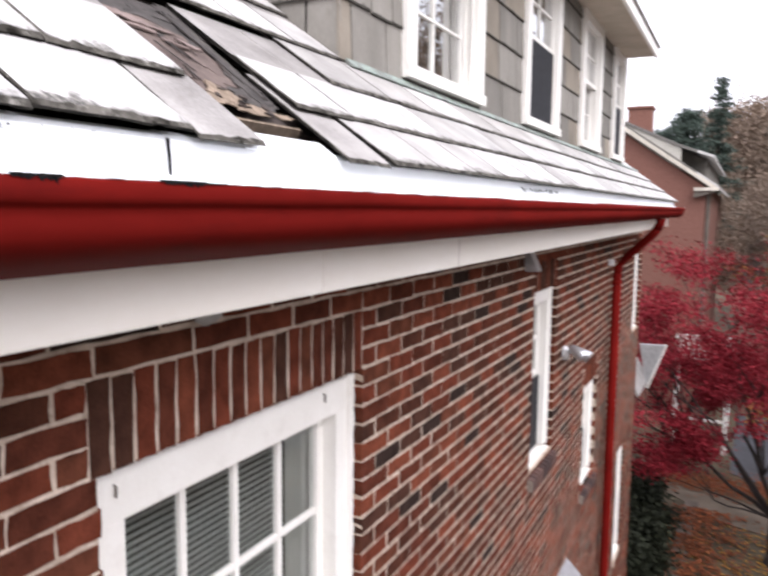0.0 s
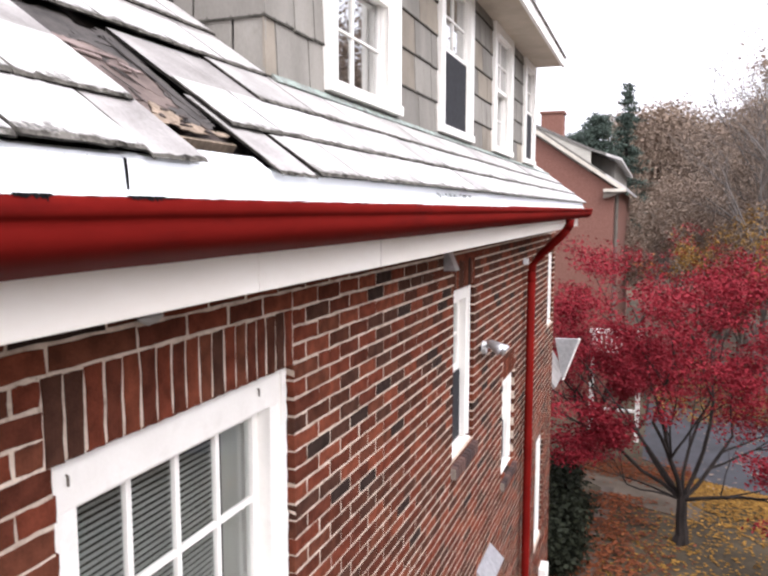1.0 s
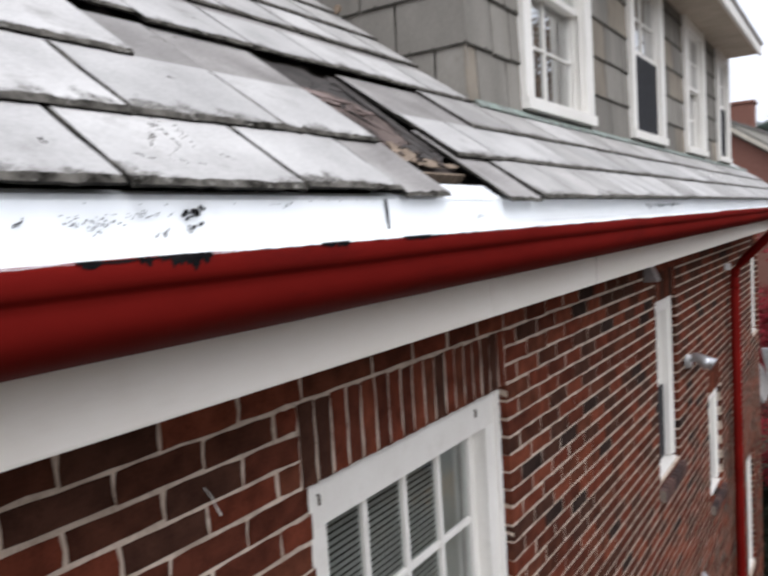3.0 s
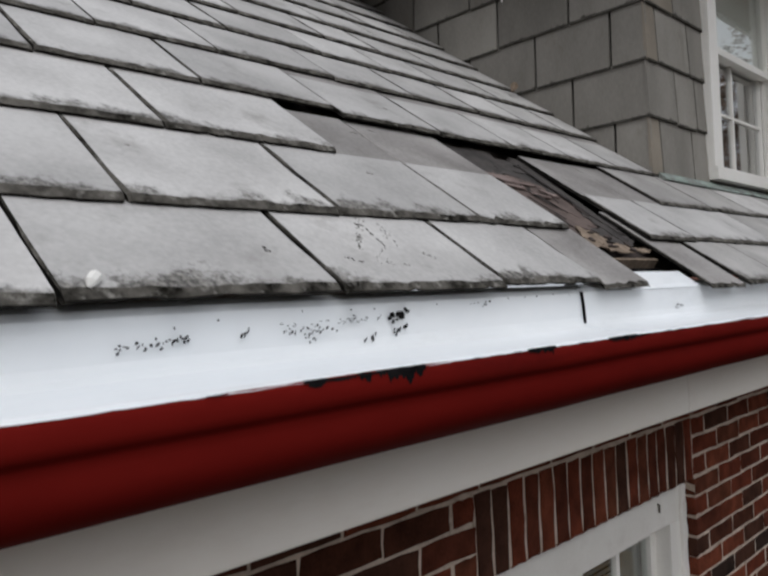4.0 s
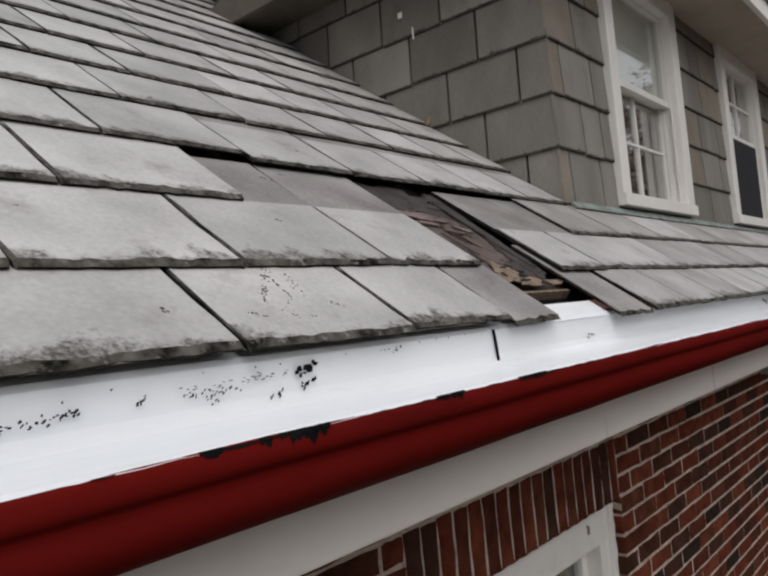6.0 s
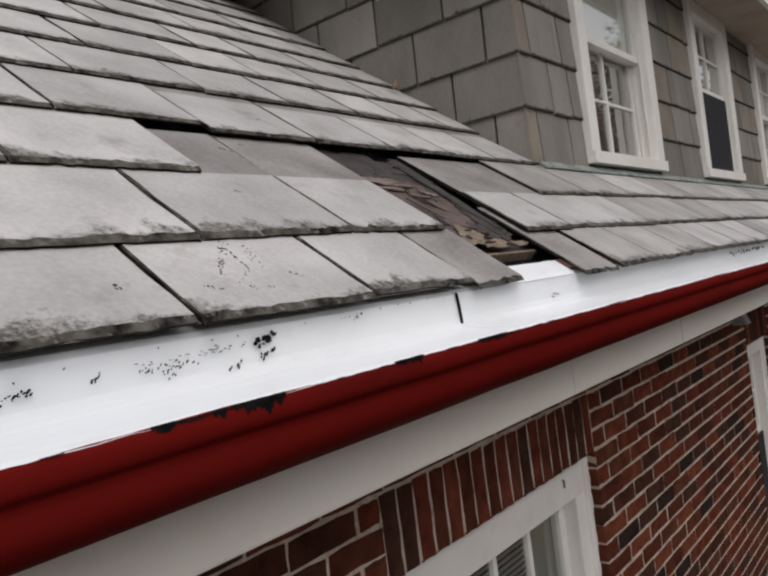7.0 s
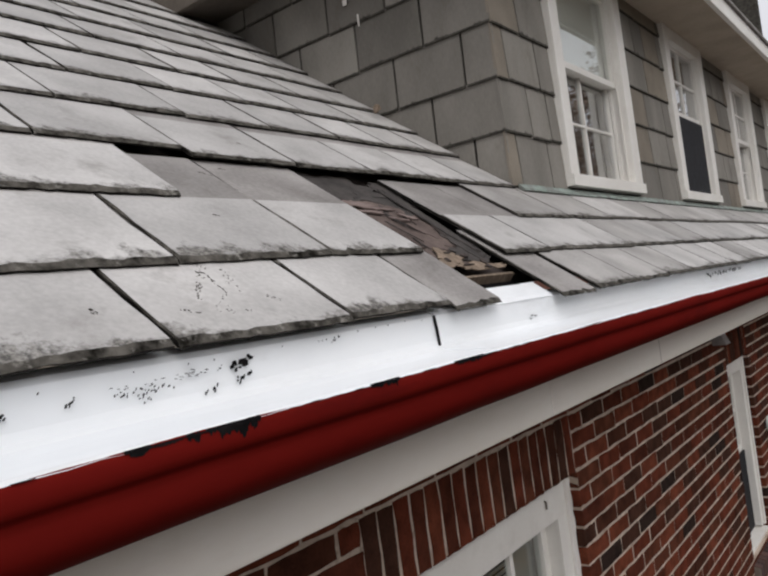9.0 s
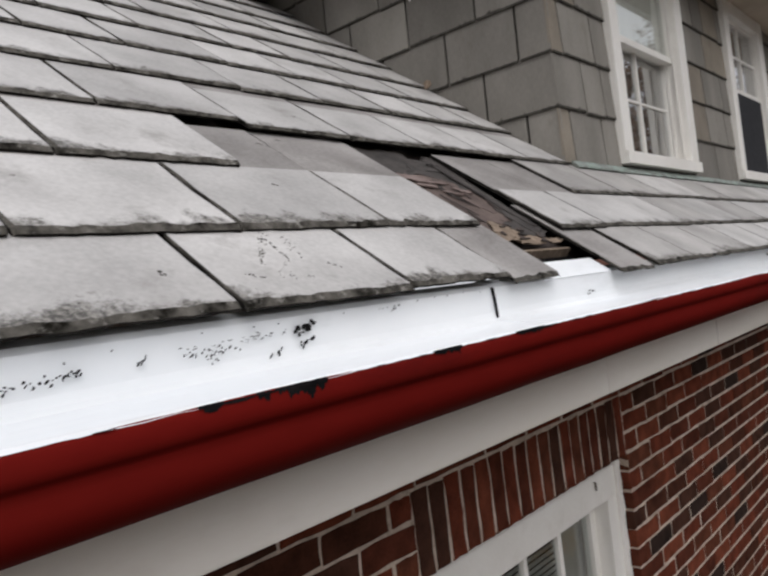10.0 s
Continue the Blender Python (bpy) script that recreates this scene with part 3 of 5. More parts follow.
slate_row(1.075, 0.215, [0.0, 0.27, 0.50, 0.78, 1.014, 1.303, 1.56, 1.80, 2.10, 2.43])
slate_row(1.290, 0.217, [0.1, 0.4, 0.65, 0.90, 1.162, 1.463, 1.70, 1.98, 2.22, 2.43])
slate_row(1.507, 0.215, [0.2, 0.5, 0.77, 1.05, 1.314, 1.622, 1.9, 2.17, 2.43])
for k in range(17):
    slate_row(1.722 + 0.218 * k, 0.218, fill(0.35 + 0.11 * min(k, 6) + slate_rng.uniform(0, 0.2), 2.43, 0.22, 0.33))
# starter slates laid bare in and beside the hole
slate_piece(1.175, 1.344, -0.004, 0.30, 0.31, drop=0.008, th=0.006, mats=(SLATE_CLEAN, SLATE_CLEAN, SLATE_EDGE), seed_skew=0.02)
slate_piece(1.612, 1.795, -0.018, 0.30, 0.32, drop=0.010, th=0.007, mats=(SLATE_CLEAN, SLATE_CLEAN, SLATE_EDGE), seed_skew=0.0)
# courses under the dormer windows
TH, GAP = 0.009, 0.004
slate_row(-0.016, 0.182, [1.800, 2.075, 2.37, 2.66] + fill(2.98, ROOF_END, 0.20, 0.52), dirty=0.35)
slate_row(0.166, 0.205, [1.632, 1.885, 2.51, 2.83, 3.16] + fill(3.55, ROOF_END, 0.22, 0.62), dirty=0.55)
slate_row(0.370, 0.22, [2.05, 2.42, 2.84, 3.27] + fill(3.65, ROOF_END, 0.25, 0.65), length=0.262, dirty=0.85)
# the same courses carried on to the added end wall, and up to the ridge
for s0, ex, y_end in ((0.002, 0.186, -1.2), (0.186, 0.222, -1.2), (0.410, 0.218, -0.9), (0.640, 0.222, -0.3), (0.860, 0.217, -0.2), (1.075, 0.215, 0.0), (1.290, 0.217, 0.1), (1.507, 0.215, 0.2)):
    slate_row(s0, ex, fill(-2.38, y_end, 0.26, 0.33))
for k in range(17):
    slate_row(1.722 + 0.218 * k, 0.218, fill(-2.38, 0.35 + 0.11 * min(k, 6), 0.26, 0.33))
# far rake beyond the dormer
for k in range(10):
    slate_row(0.60 + 0.218 * k, 0.218, fill(8.62, ROOF_END, 0.22, 0.33))

# torn felt and split wood in the hole
hole_rng = random.Random(21)


def rag(s, y, ds, dy, h, mat, name, label, n=11, th=0.003, turn=0.0):
    """A small torn, curled sheet with a ragged outline and real thickness."""
    h = h + 0.012 if h < -0.03 else h
    bm = bmesh.new()
    ring = []
    for i in range(n):
        a = 2 * math.pi * i / n
        r = hole_rng.uniform(0.6, 1.0)
        u, w = ds * r * math.cos(a), dy * r * math.sin(a)
        ring.append((s + u * math.cos(turn) - w * math.sin(turn), y + u * math.sin(turn) + w * math.cos(turn), h + hole_rng.uniform(0, th)))
    topv = [bm.verts.new(on_roof(*q)) for q in ring]
    lowv = [bm.verts.new(on_roof(q[0], q[1], q[2] - th)) for q in ring]
    bm.faces.new(topv)
    bm.faces.new(lowv[::-1])
    for i in range(n):
        bm.faces.new((topv[i], lowv[i], lowv[(i + 1) % n], topv[(i + 1) % n]))
    part(name, bm, mat, roof, label)


# dark felt at the head, faded pink folds under it, brown sheets lower down, split tan wood above the slot
for s, y, ds, dy, h, mat in (
        (0.54, 1.43, 0.10, 0.17, -0.041, FELT_DARK), (0.47, 1.52, 0.10, 0.10, -0.042, FELT_DARK), (0.52, 1.64, 0.09, 0.09, -0.042, FELT_DARK), (0.56, 1.85, 0.06, 0.16, -0.042, FELT_DARK),
        (0.40, 1.45, 0.10, 0.15, -0.043, FELT), (0.31, 1.47, 0.10, 0.14, -0.042, FELT), (0.23, 1.50, 0.09, 0.13, -0.044, FELT), (0.36, 1.53, 0.09, 0.08, -0.041, FELT),
        (0.36, 1.585, 0.20, 0.028, -0.036, FELT_DARK), (0.25, 1.575, 0.09, 0.045, -0.039, FELT_DARK), (0.20, 1.54, 0.06, 0.07, -0.040, FELT_DARK)):
    rag(s, y, ds, dy, h, mat, "torn_felt", "torn brown roofing felt", n=31)
for s, y, ds, dy, tn in ((0.445, 1.395, 0.020, 0.060, 0.1), (0.425, 1.44, 0.010, 0.070, 0.05), (0.405, 1.40, 0.008, 0.050, 0.1), (0.385, 1.515, 0.007, 0.035, 0.5), (0.37, 1.47, 0.006, 0.045, 0.2)):
    rag(s, y, ds, dy, -0.036, FELT_PINK, "torn_felt", "faded pinkish underside of torn felt", n=21, turn=tn)
for k in range(7):
    s, y = hole_rng.uniform(0.22, 0.44), hole_rng.uniform(1.40, 1.56)
    rag(s, y, hole_rng.uniform(0.03, 0.06), hole_rng.uniform(0.0015, 0.003), -0.036, hole_rng.choice((WOOD, FELT_DARK)), "wood_splinter", "", n=9, th=0.002, turn=hole_rng.uniform(-0.25, 0.25))
for s, y, ds, dy in ((0.190, 1.43, 0.030, 0.055), (0.148, 1.48, 0.022, 0.085), (0.215, 1.425, 0.022, 0.022), (0.143, 1.57, 0.012, 0.040), (0.165, 1.38, 0.022, 0.050)):
    rag(s, y, ds, dy, -0.036, BAREWOOD, "wood_splinter", "pale freshly split wood", n=31, th=0.002)
for s, y, ds, dy in ((0.190, 1.49, 0.008, 0.020), (0.160, 1.53, 0.012, 0.012), (0.205, 1.44, 0.004, 0.020), (0.152, 1.45, 0.004, 0.030), (0.140, 1.52, 0.006, 0.020), (0.175, 1.40, 0.010, 0.006)):
    rag(s, y, ds, dy, -0.0335, WOOD, "wood_splinter", "dark rotten wood", n=11)
part("board_edge", roof_slab(0.120, 0.127, 1.30, 1.62, -0.06, -0.034), BAREWOOD, roof, "splintered tan board edge")
# black sheet paints the darkness of the open slot
part("board_slot", roof_slab(0.050, 0.1195, 1.30, 1.64, -0.065, -0.055), TAR, roof, "black sheet standing in for the dark slot under the torn board")

# flaked spots and cracks on the slate faces
def flakes(s1, y1, s2, y2, n, size, off, s0=0.002, ex=0.186):
    """A line of tiny dark flakes and chips along a crack in a slate."""
    verts, faces = [], []
    for _ in range(n):
        t = hole_rng.random()
        s, y = s1 + (s2 - s1) * t + hole_rng.gauss(0, off), y1 + (y2 - y1) * t + hole_rng.gauss(0, off)
        tn, ru, rw = math.atan2(y2 - y1, s2 - s1) + hole_rng.gauss(0, 0.5), size * hole_rng.uniform(0.5, 2.4), size * hole_rng.uniform(0.2, 0.7)
        b, m = len(verts), 7
        for dh in (0.0, 0.0008):
            for i in range(m):
                a = 2 * math.pi * i / m
                q = 0.35 + 0.65 * (0.5 + 0.5 * math.sin(i * 2.3 + t * 30))
                u, w = ru * q * math.cos(a), rw * q * math.sin(a)
                ps, py = s + u * math.cos(tn) - w * math.sin(tn), y + u * math.sin(tn) + w * math.cos(tn)
                verts.append(tuple(on_roof(ps, py, dh - TH * (ps - s0) / ex)))
        faces.append(tuple(range(b + m, b + 2 * m)))
        for i in range(m):
            faces.append((b + i, b + (i + 1) % m, b + m + (i + 1) % m, b + m + i))
    tagged(raw("slate_flakes", verts, faces, SLATE_EDGE, roof, "tiny dark flakes along a crack"), kind="stuff")


flakes(0.186, 0.757, 0.087, 0.682, 34, 0.0019, 0.0030)
flakes(0.164, 0.744, 0.104, 0.738, 24, 0.0014, 0.0012)
flakes(0.104, 0.738, 0.037, 0.672, 10, 0.0012, 0.0030)
flakes(0.186, 0.787, 0.104, 0.758, 12, 0.0014, 0.0040)
flakes(0.070, 0.645, 0.062, 0.665, 10, 0.0012, 0.002)
flakes(0.055, 0.70, 0.050, 0.74, 10, 0.0010, 0.003)
flakes(0.092, 0.535, 0.080, 0.542, 8, 0.0014, 0.002)
flakes(0.085, 0.79, 0.070, 0.81, 8, 0.0012, 0.003)
flakes(0.338, 0.893, 0.336, 0.903, 7, 0.0014, 0.001, 0.186, 0.222)
flakes(0.710, 1.236, 0.708, 1.242, 6, 0.0014, 0.001, 0.602, 0.222)
flakes(0.515, 0.985, 0.505, 1.005, 9, 0.0016, 0.002, 0.41, 0.218)
flakes(0.548, 1.055, 0.540, 1.072, 8, 0.0016, 0.002, 0.41, 0.218)

# white droppings on the mossy tail of the eave slates
drop = part("bird_dropping", tube([on_roof(0.014, 0.312, 0.0), on_roof(0.018, 0.315, 0.0035), on_roof(0.024, 0.320, 0.004), on_roof(0.031, 0.323, 0.0)], [0.002, 0.0055, 0.0065, 0.002], 8), WHITE)
tagged(drop, "small white bird dropping on the slate edge", "bird dropping")

# red-brown leaf on the slates by the dormer
leaf = part("fallen_leaf", tube([on_roof(1.20, 2.29, 0.012), on_roof(1.215, 2.31, 0.03), on_roof(1.225, 2.335, 0.016)], [0.003, 0.016, 0.004], 6), BAREWOOD)
tagged(leaf, "dry orange-brown leaf lying on the slates", "leaf")

# ---- eave: white metal apron, red gutter, fascia, soffit ----
RIM_X, RIM_Z, GUT_END = 0.532, 5.600, 9.40
eave_rng = random.Random(5)
apron = thing("eave_apron", "white coated metal apron between slates and gutter, tar-stained", "flashing", kind="structure")


def apron_piece(y0, y1, lift):
    a = [(RIM_X, RIM_Z), (0.45, 5.602), (0.424, 5.606), (0.416, 5.612), (0.412, 5.622), (0.409, 5.662), (0.404, 5.669), (0.380, 5.676), (0.380, 5.673), (0.401, 5.666), (0.406, 5.660), (0.409, 5.620), (0.414, 5.609), (0.424, 5.602), (0.45, 5.598), (RIM_X, RIM_Z - 0.004)]
    a = [(x + lift, z + lift) for x, z in a]
    return prism(a, y0, y1, steps=max(2, int((y1 - y0) / 0.12)), wob=0.0008, rng=eave_rng)


for a, b, l in ((-2.4, 1.131, 0.0), (1.129, 3.62, 0.0006), (3.615, 6.1, 0.0), (6.095, GUT_END, 0.0006)):
    part("apron_sheet", apron_piece(a, b, l), APRON, apron)
# the sheet's bent head, laid bare where the slates are gone
part("apron_head", prism([(0.412, 5.6645), (0.405, 5.6720), (0.368, 5.6985), (0.366, 5.6960), (0.402, 5.6690), (0.409, 5.6630)], 1.315, 1.612, steps=4, wob=0.0008, rng=eave_rng), APRON, apron, "bare bright bent head of the sheet")
seam = part("apron_seam", prism([(0.416, 5.612), (0.414, 5.64), (0.411, 5.664), (0.414, 5.664), (0.417, 5.64), (0.4185, 5.612)], 1.1275, 1.1320), TAR, apron, "black crack along the sheet seam")

gutter = thing("gutter", "red painted ogee metal gutter with chipped lip", "gutter", kind="structure")
ogee = [(0.529, 5.5995), (0.534, 5.6010), (0.5385, 5.5985), (0.5400, 5.594), (0.5405, 5.587), (0.5400, 5.580), (0.5385, 5.5745), (0.5350, 5.5705), (0.5308, 5.5680), (0.5292, 5.5645), (0.5295, 5.5570), (0.5290, 5.5470), (0.5268, 5.5370), (0.5220, 5.5285), (0.5130, 5.5200), (0.4990, 5.5115), (0.4810, 5.5045), (0.4580, 5.4985), (0.4250, 5.4910), (0.3740, 5.4815), (0.3740, 5.4860), (0.45, 5.502), (0.515, 5.549), (0.527, 5.592)]
GL = 9.30
o = part("trough", prism(ogee, -2.4, GL, steps=60, wob=0.0007, rng=eave_rng), RED, gutter, smooth=True)
part("end_cap", prism([(0.535, 5.588), (0.535, 5.556), (0.515, 5.51), (0.48, 5.488), (0.395, 5.486), (0.395, 5.60)], GL + 0.001, GL + 0.006), RED, gutter)

# tar smears on the apron's upright face and on the gutter's lip
def fleck_field(label, y0, y1, z0, z1, n, lo, hi, x=0.4145, wide=1.0):
    """Many small dried flecks of tar on an upright sheet."""
    verts, faces = [], []
    for _ in range(n):
        t = eave_rng.random()
        y, z = y0 + (y1 - y0) * t + eave_rng.gauss(0, 0.002), z0 + (z1 - z0) * t + eave_rng.gauss(0, 0.0025)
        ry, ru = eave_rng.uniform(lo, hi) * 0.6 * wide, eave_rng.uniform(lo, hi)
        b, m = len(verts), 7
        lean = eave_rng.uniform(0, 0.8)
        for dx in (0.0, 0.0012):
            for i in range(m):
                a = 2 * math.pi * i / m
                q = eave_rng.uniform(0.45, 1.0)
                u, w = ry * q * math.cos(a), ru * q * math.sin(a)
                verts.append((x + (5.64 - z) * 0.075 + dx, y + u + lean * w, z + w))
        faces.append(tuple(range(b + m, b + 2 * m)))
        for i in range(m):
            faces.append((b + i, b + (i + 1) % m, b + m + (i + 1) % m, b + m + i))
    ob = raw("tar_flecks", verts, faces, TAR)
    tagged(ob, label, "tar stain", kind="stuff")


def tar_patch(y0, y1, depth, teeth):
    """One ragged black patch hanging from the gutter's rim down its lip."""
    n = teeth * 9
    top, mid, low = [], [], []
    for i in range(n + 1):
        t = i / n
        y = y0 + (y1 - y0) * t
        e = math.sqrt(max(0.0, math.sin(math.pi * min(1.0, max(0.0, t)))))
        q = 0.5 + 1.0 * noise.noise(Vector((y * 150, depth * 700, 0))) + 0.6 * noise.noise(Vector((y * 420, 3.0, 0)))
        d = depth * e * min(1.1, max(0.10, q))
        top.append((0.5388, y, 5.6001 - 0.0006 * eave_rng.random()))
        mid.append((0.5407, y + eave_rng.uniform(-0.0004, 0.0004), 5.5978 - 0.2 * d))
        low.append((0.5414, y + eave_rng.uniform(-0.0008, 0.0008), 5.5978 - d))
    verts, faces = top + mid + low, []
    for k in (0, 1):
        for i in range(n):
            a = k * (n + 1) + i
            faces.append((a, a + 1, a + n + 2, a + n + 1))
    ob = raw("tar_patch", verts, faces, TAR)
    tagged(ob, "ragged black tar patch on the red gutter lip", "tar stain", "tar patches along the gutter")


fleck_field("black tar smear on the white apron", 0.682, 0.722, 5.643, 5.650, 26, 0.0012, 0.0035, wide=3.0)
fleck_field("small black tar flecks below the smear", 0.688, 0.708, 5.626, 5.634, 12, 0.0015, 0.004)
fleck_field("row of thin dark tar flecks on the apron", 0.520, 0.596, 5.637, 5.636, 34, 0.0006, 0.0024)
fleck_field("faint grey scrape above the tar flecks", 0.60, 0.63, 5.642, 5.645, 10, 0.0003, 0.0009, wide=6.0)
fleck_field("faint grey scrape line on the apron", 0.50, 0.68, 5.641, 5.646, 26, 0.0003, 0.0007, wide=9.0)
fleck_field("faint grey flecks on the white apron", 0.545, 0.575, 5.628, 5.626, 6, 0.001, 0.002)
fleck_field("dark tar flecks on the white apron", 0.466, 0.480, 5.634, 5.643, 12, 0.0008, 0.0022)
fleck_field("slanting row of dark tar flecks on the apron", 0.335, 0.412, 5.633, 5.638, 34, 0.0006, 0.0023, wide=1.8)
fleck_field("thin dark tar flecks on the white apron", 0.632, 0.660, 5.620, 5.624, 6, 0.0015, 0.003)
fleck_field("faint dark specks on the white apron", 0.855, 0.885, 5.650, 5.656, 7, 0.0008, 0.002)
fleck_field("faint dark specks on the white apron", 1.475, 1.515, 5.626, 5.628, 9, 0.001, 0.0025)
fleck_field("black tar flecks under the slates", 2.93, 3.55, 5.640, 5.643, 40, 0.003, 0.009)
fleck_field("black specks along the slate edge", 0.36, 1.10, 5.656, 5.660, 14, 0.0006, 0.0018)
for y0, y1, dp, te in ((0.535, 0.604, 0.015, 5), (0.512, 0.528, 0.012, 2), (0.448, 0.475, 0.005, 3), (0.978, 1.062, 0.006, 6), (1.02, 1.050, 0.010, 2), (0.785, 0.846, 0.005, 4), (0.826, 0.842, 0.010, 2)):
    tar_patch(y0, y1, dp, te)
# the sealant's uneven edge along the rim
edge_v, edge_f = [], []
ys = [0.2 + 0.011 * i for i in range(330)]
for y in ys:
    d = 0.0015 + 0.0025 * max(0, noise.noise(Vector((y * 14, 0, 0)))) + 0.001 * eave_rng.random()
    edge_v += [(0.5330, y, 5.6020), (0.5365, y, 5.6014), (0.5390 + d * 0.2, y, 5.5995 - d * 0.8)]
for i in range(len(ys) - 1):
    for k in (0, 1):
        a = 3 * i + k
        edge_f.append((a, a + 1, a + 4, a + 3))
raw("rim_sealant", edge_v, edge_f, APRON, apron, "uneven white sealant edge along the rim")

# thin broken line of tar where the sealant ends
tar_v, tar_f = [], []
for i in range(620):
    y = 0.28 + 0.004 * i
    q = noise.noise(Vector((y * 9, 5.0, 0))) + 0.6 * noise.noise(Vector((y * 40, 8.0, 0)))
    if q < 0.05:
        continue
    d = 0.0045 * min(0.8, q - 0.05) * (1.0 if y < 1.3 else 0.6)
    b = len(tar_v)
    tar_v += [(0.5400, y, 5.5986), (0.5400, y + 0.0042, 5.5986), (0.5412, y + 0.0036, 5.5984 - d * eave_rng.uniform(0.5, 1.3)), (0.5412, y + 0.0004, 5.5984 - d)]
    tar_f.append((b, b + 1, b + 2, b + 3))
tagged(raw("tar_line", tar_v, tar_f, TAR), "thin broken black tar line along the gutter rim", "tar stain", kind="stuff")

fascia = thing("fascia", "cream white painted eave fascia board", "fascia", kind="structure")
for a, b in ((-2.4, 1.6215), (1.6235, 2.4255), (2.4285, 5.6), (5.604, GL - 0.1)):
    part("fascia_board", box(0.335, 0.372, a, b, 5.390, 5.56, 0.005), CREAM, fascia)
part("joint_filler", box(0.340, 0.3705, 2.4258, 2.4282, 5.392, 5.555), FELT_PINK, fascia, "rust-stained filled joint")
part("soffit_board", box(-0.01, 0.334, -2.4, GL - 0.1, 5.40, 5.42), CREAM, fascia)
# dark strip paints the shadow line between fascia and brick
part("frieze_strip", box(0.004, 0.045, -2.4, GL - 0.1, 5.33, 5.399, 0.006), CHARCOAL, fascia, "dark strip painting the shadow line under the eave")
part("rake_end_board", box(-0.01, 0.372, GL - 0.099, GL - 0.06, 5.386, 5.62), CREAM, fascia)

# added unseen wall behind the camera, blocking sky light from that side
sky_blocker = thing("wing_wall", "plain unseen brick wall added to block sky light", "wall", kind="structure")
part("wing_face", box(-8.4, 0.30, -2.8, -2.42, -0.3, 11.0), BRICK_FAR, sky_blocker)

# small debris on wall and shingles
straw = part("straw", tube([(0.004, 1.035, 5.124), (0.012, 1.046, 5.100), (0.006, 1.058, 5.080), (0.010, 1.068, 5.056)], [0.0007, 0.0009, 0.0014, 0.0022], 5), WHITE)
tagged(straw, "pale dry straw caught on the bricks", "straw")
tuft = part("nest_tuft", tube([(0.02, 1.63, 5.305), (0.022, 1.66, 5.300), (0.022, 1.70, 5.302), (0.018, 1.73, 5.305)], [0.004, 0.014, 0.011, 0.003], 7), BLIND)
tagged(tuft, "small grey nest tuft under the eave", "nest")
for cx, cz, dx, dz in ((-0.687, 6.933, 0.011, 0.012), (-0.63, 6.84, 0.004, 0.025)):
    chip = part("paint_chip", box(cx - dx, cx + dx, DY0_FACE - 0.004, DY0_FACE, cz - dz, cz + dz, 0.0015), WHITE)
    tagged(chip, "small white paint spot on the dormer shingles", "paint spot", "paint spots on the dormer")

# ---- downspout ----
dsp = thing("downspout", "round red painted downspout with offset elbow on the brick wall", "downspout", at=(0.075, 7.64, 0))
part("outlet", tube([(0.462, 7.47, 5.492), (0.462, 7.47, 5.45), (0.44, 7.48, 5.40)], [0.045, 0.042, 0.042], 12), RED, dsp, smooth=True)
part("elbow", tube([(0.445, 7.48, 5.41), (0.40, 7.50, 5.35), (0.15, 7.61, 5.11), (0.085, 7.638, 5.02), (0.075, 7.64, 4.93)], [0.041] * 5, 12), RED, dsp, smooth=True)
part("pipe", tube([(0.075, 7.64, 4.96), (0.075, 7.64, 3.3), (0.075, 7.64, 1.5), (0.075, 7.64, 0.12)], [0.043] * 4, 12), RED, dsp, smooth=True)
for z in (4.86, 3.1, 1.4):
    part("strap", tube([(0.075, 7.64, z - 0.015), (0.075, 7.64, z + 0.015)], [0.047, 0.047], 12), RED, dsp)
br = part("pipe_bracket", box(0.0, 0.05, 7.56, 7.60, 5.03, 5.09, 0.006), LAMPWHITE, dsp, "white bracket")

# ---- flood lamp on the wall ----
fl = thing("flood_lamp", "small silver twin-head flood lamp on a wall plate", "lamp", at=(0.0, 5.72, 4.50))
part("wall_plate", tube([(0.0, 5.72, 4.50), (0.03, 5.72, 4.50)], [0.055, 0.045], 14), LAMPWHITE, fl)
for dy, dz in ((-0.085, 0.05), (0.08, 0.01)):
    part("arm", tube([(0.02, 5.72, 4.5), (0.07, 5.72 + dy * 0.6, 4.5 + dz)], [0.012, 0.012], 8), ALU, fl)
    part("lamp_head", tube([(0.05, 5.72 + dy * 0.8, 4.51 + dz), (0.075, 5.72 + dy, 4.505 + dz), (0.13, 5.72 + dy * 1.1, 4.475 + dz), (0.165, 5.72 + dy * 1.15, 4.455 + dz), (0.168, 5.72 + dy * 1.15, 4.453 + dz)], [0.012, 0.030, 0.040, 0.050, 0.042], 14), ALU, fl, smooth=True)

# sheet-metal hood over the lower side window
hood = thing("window_hood", "pale sheet metal hood over the lower side window", "hood", at=(0, 5.85, 2.5))
part("hood_sheet", prism([(0.0, 2.70), (0.12, 2.58), (0.12, 2.565), (0.0, 2.685)], 5.60, 6.14), ALU, hood)
for y in (5.60, 6.13):
    part("hood_cheek", prism([(0.0, 2.685), (0.115, 2.57), (0.0, 2.57)], y, y + 0.01), ALU, hood)
part("bulkhead", box(0.0, 0.10, 9.25, 9.50, 0.0, 0.95, 0.01), WHITE, tagged(thing("cellar_bulkhead", "white painted board casing at the foot of the wall", "casing", at=(0, 9.4, 0))))

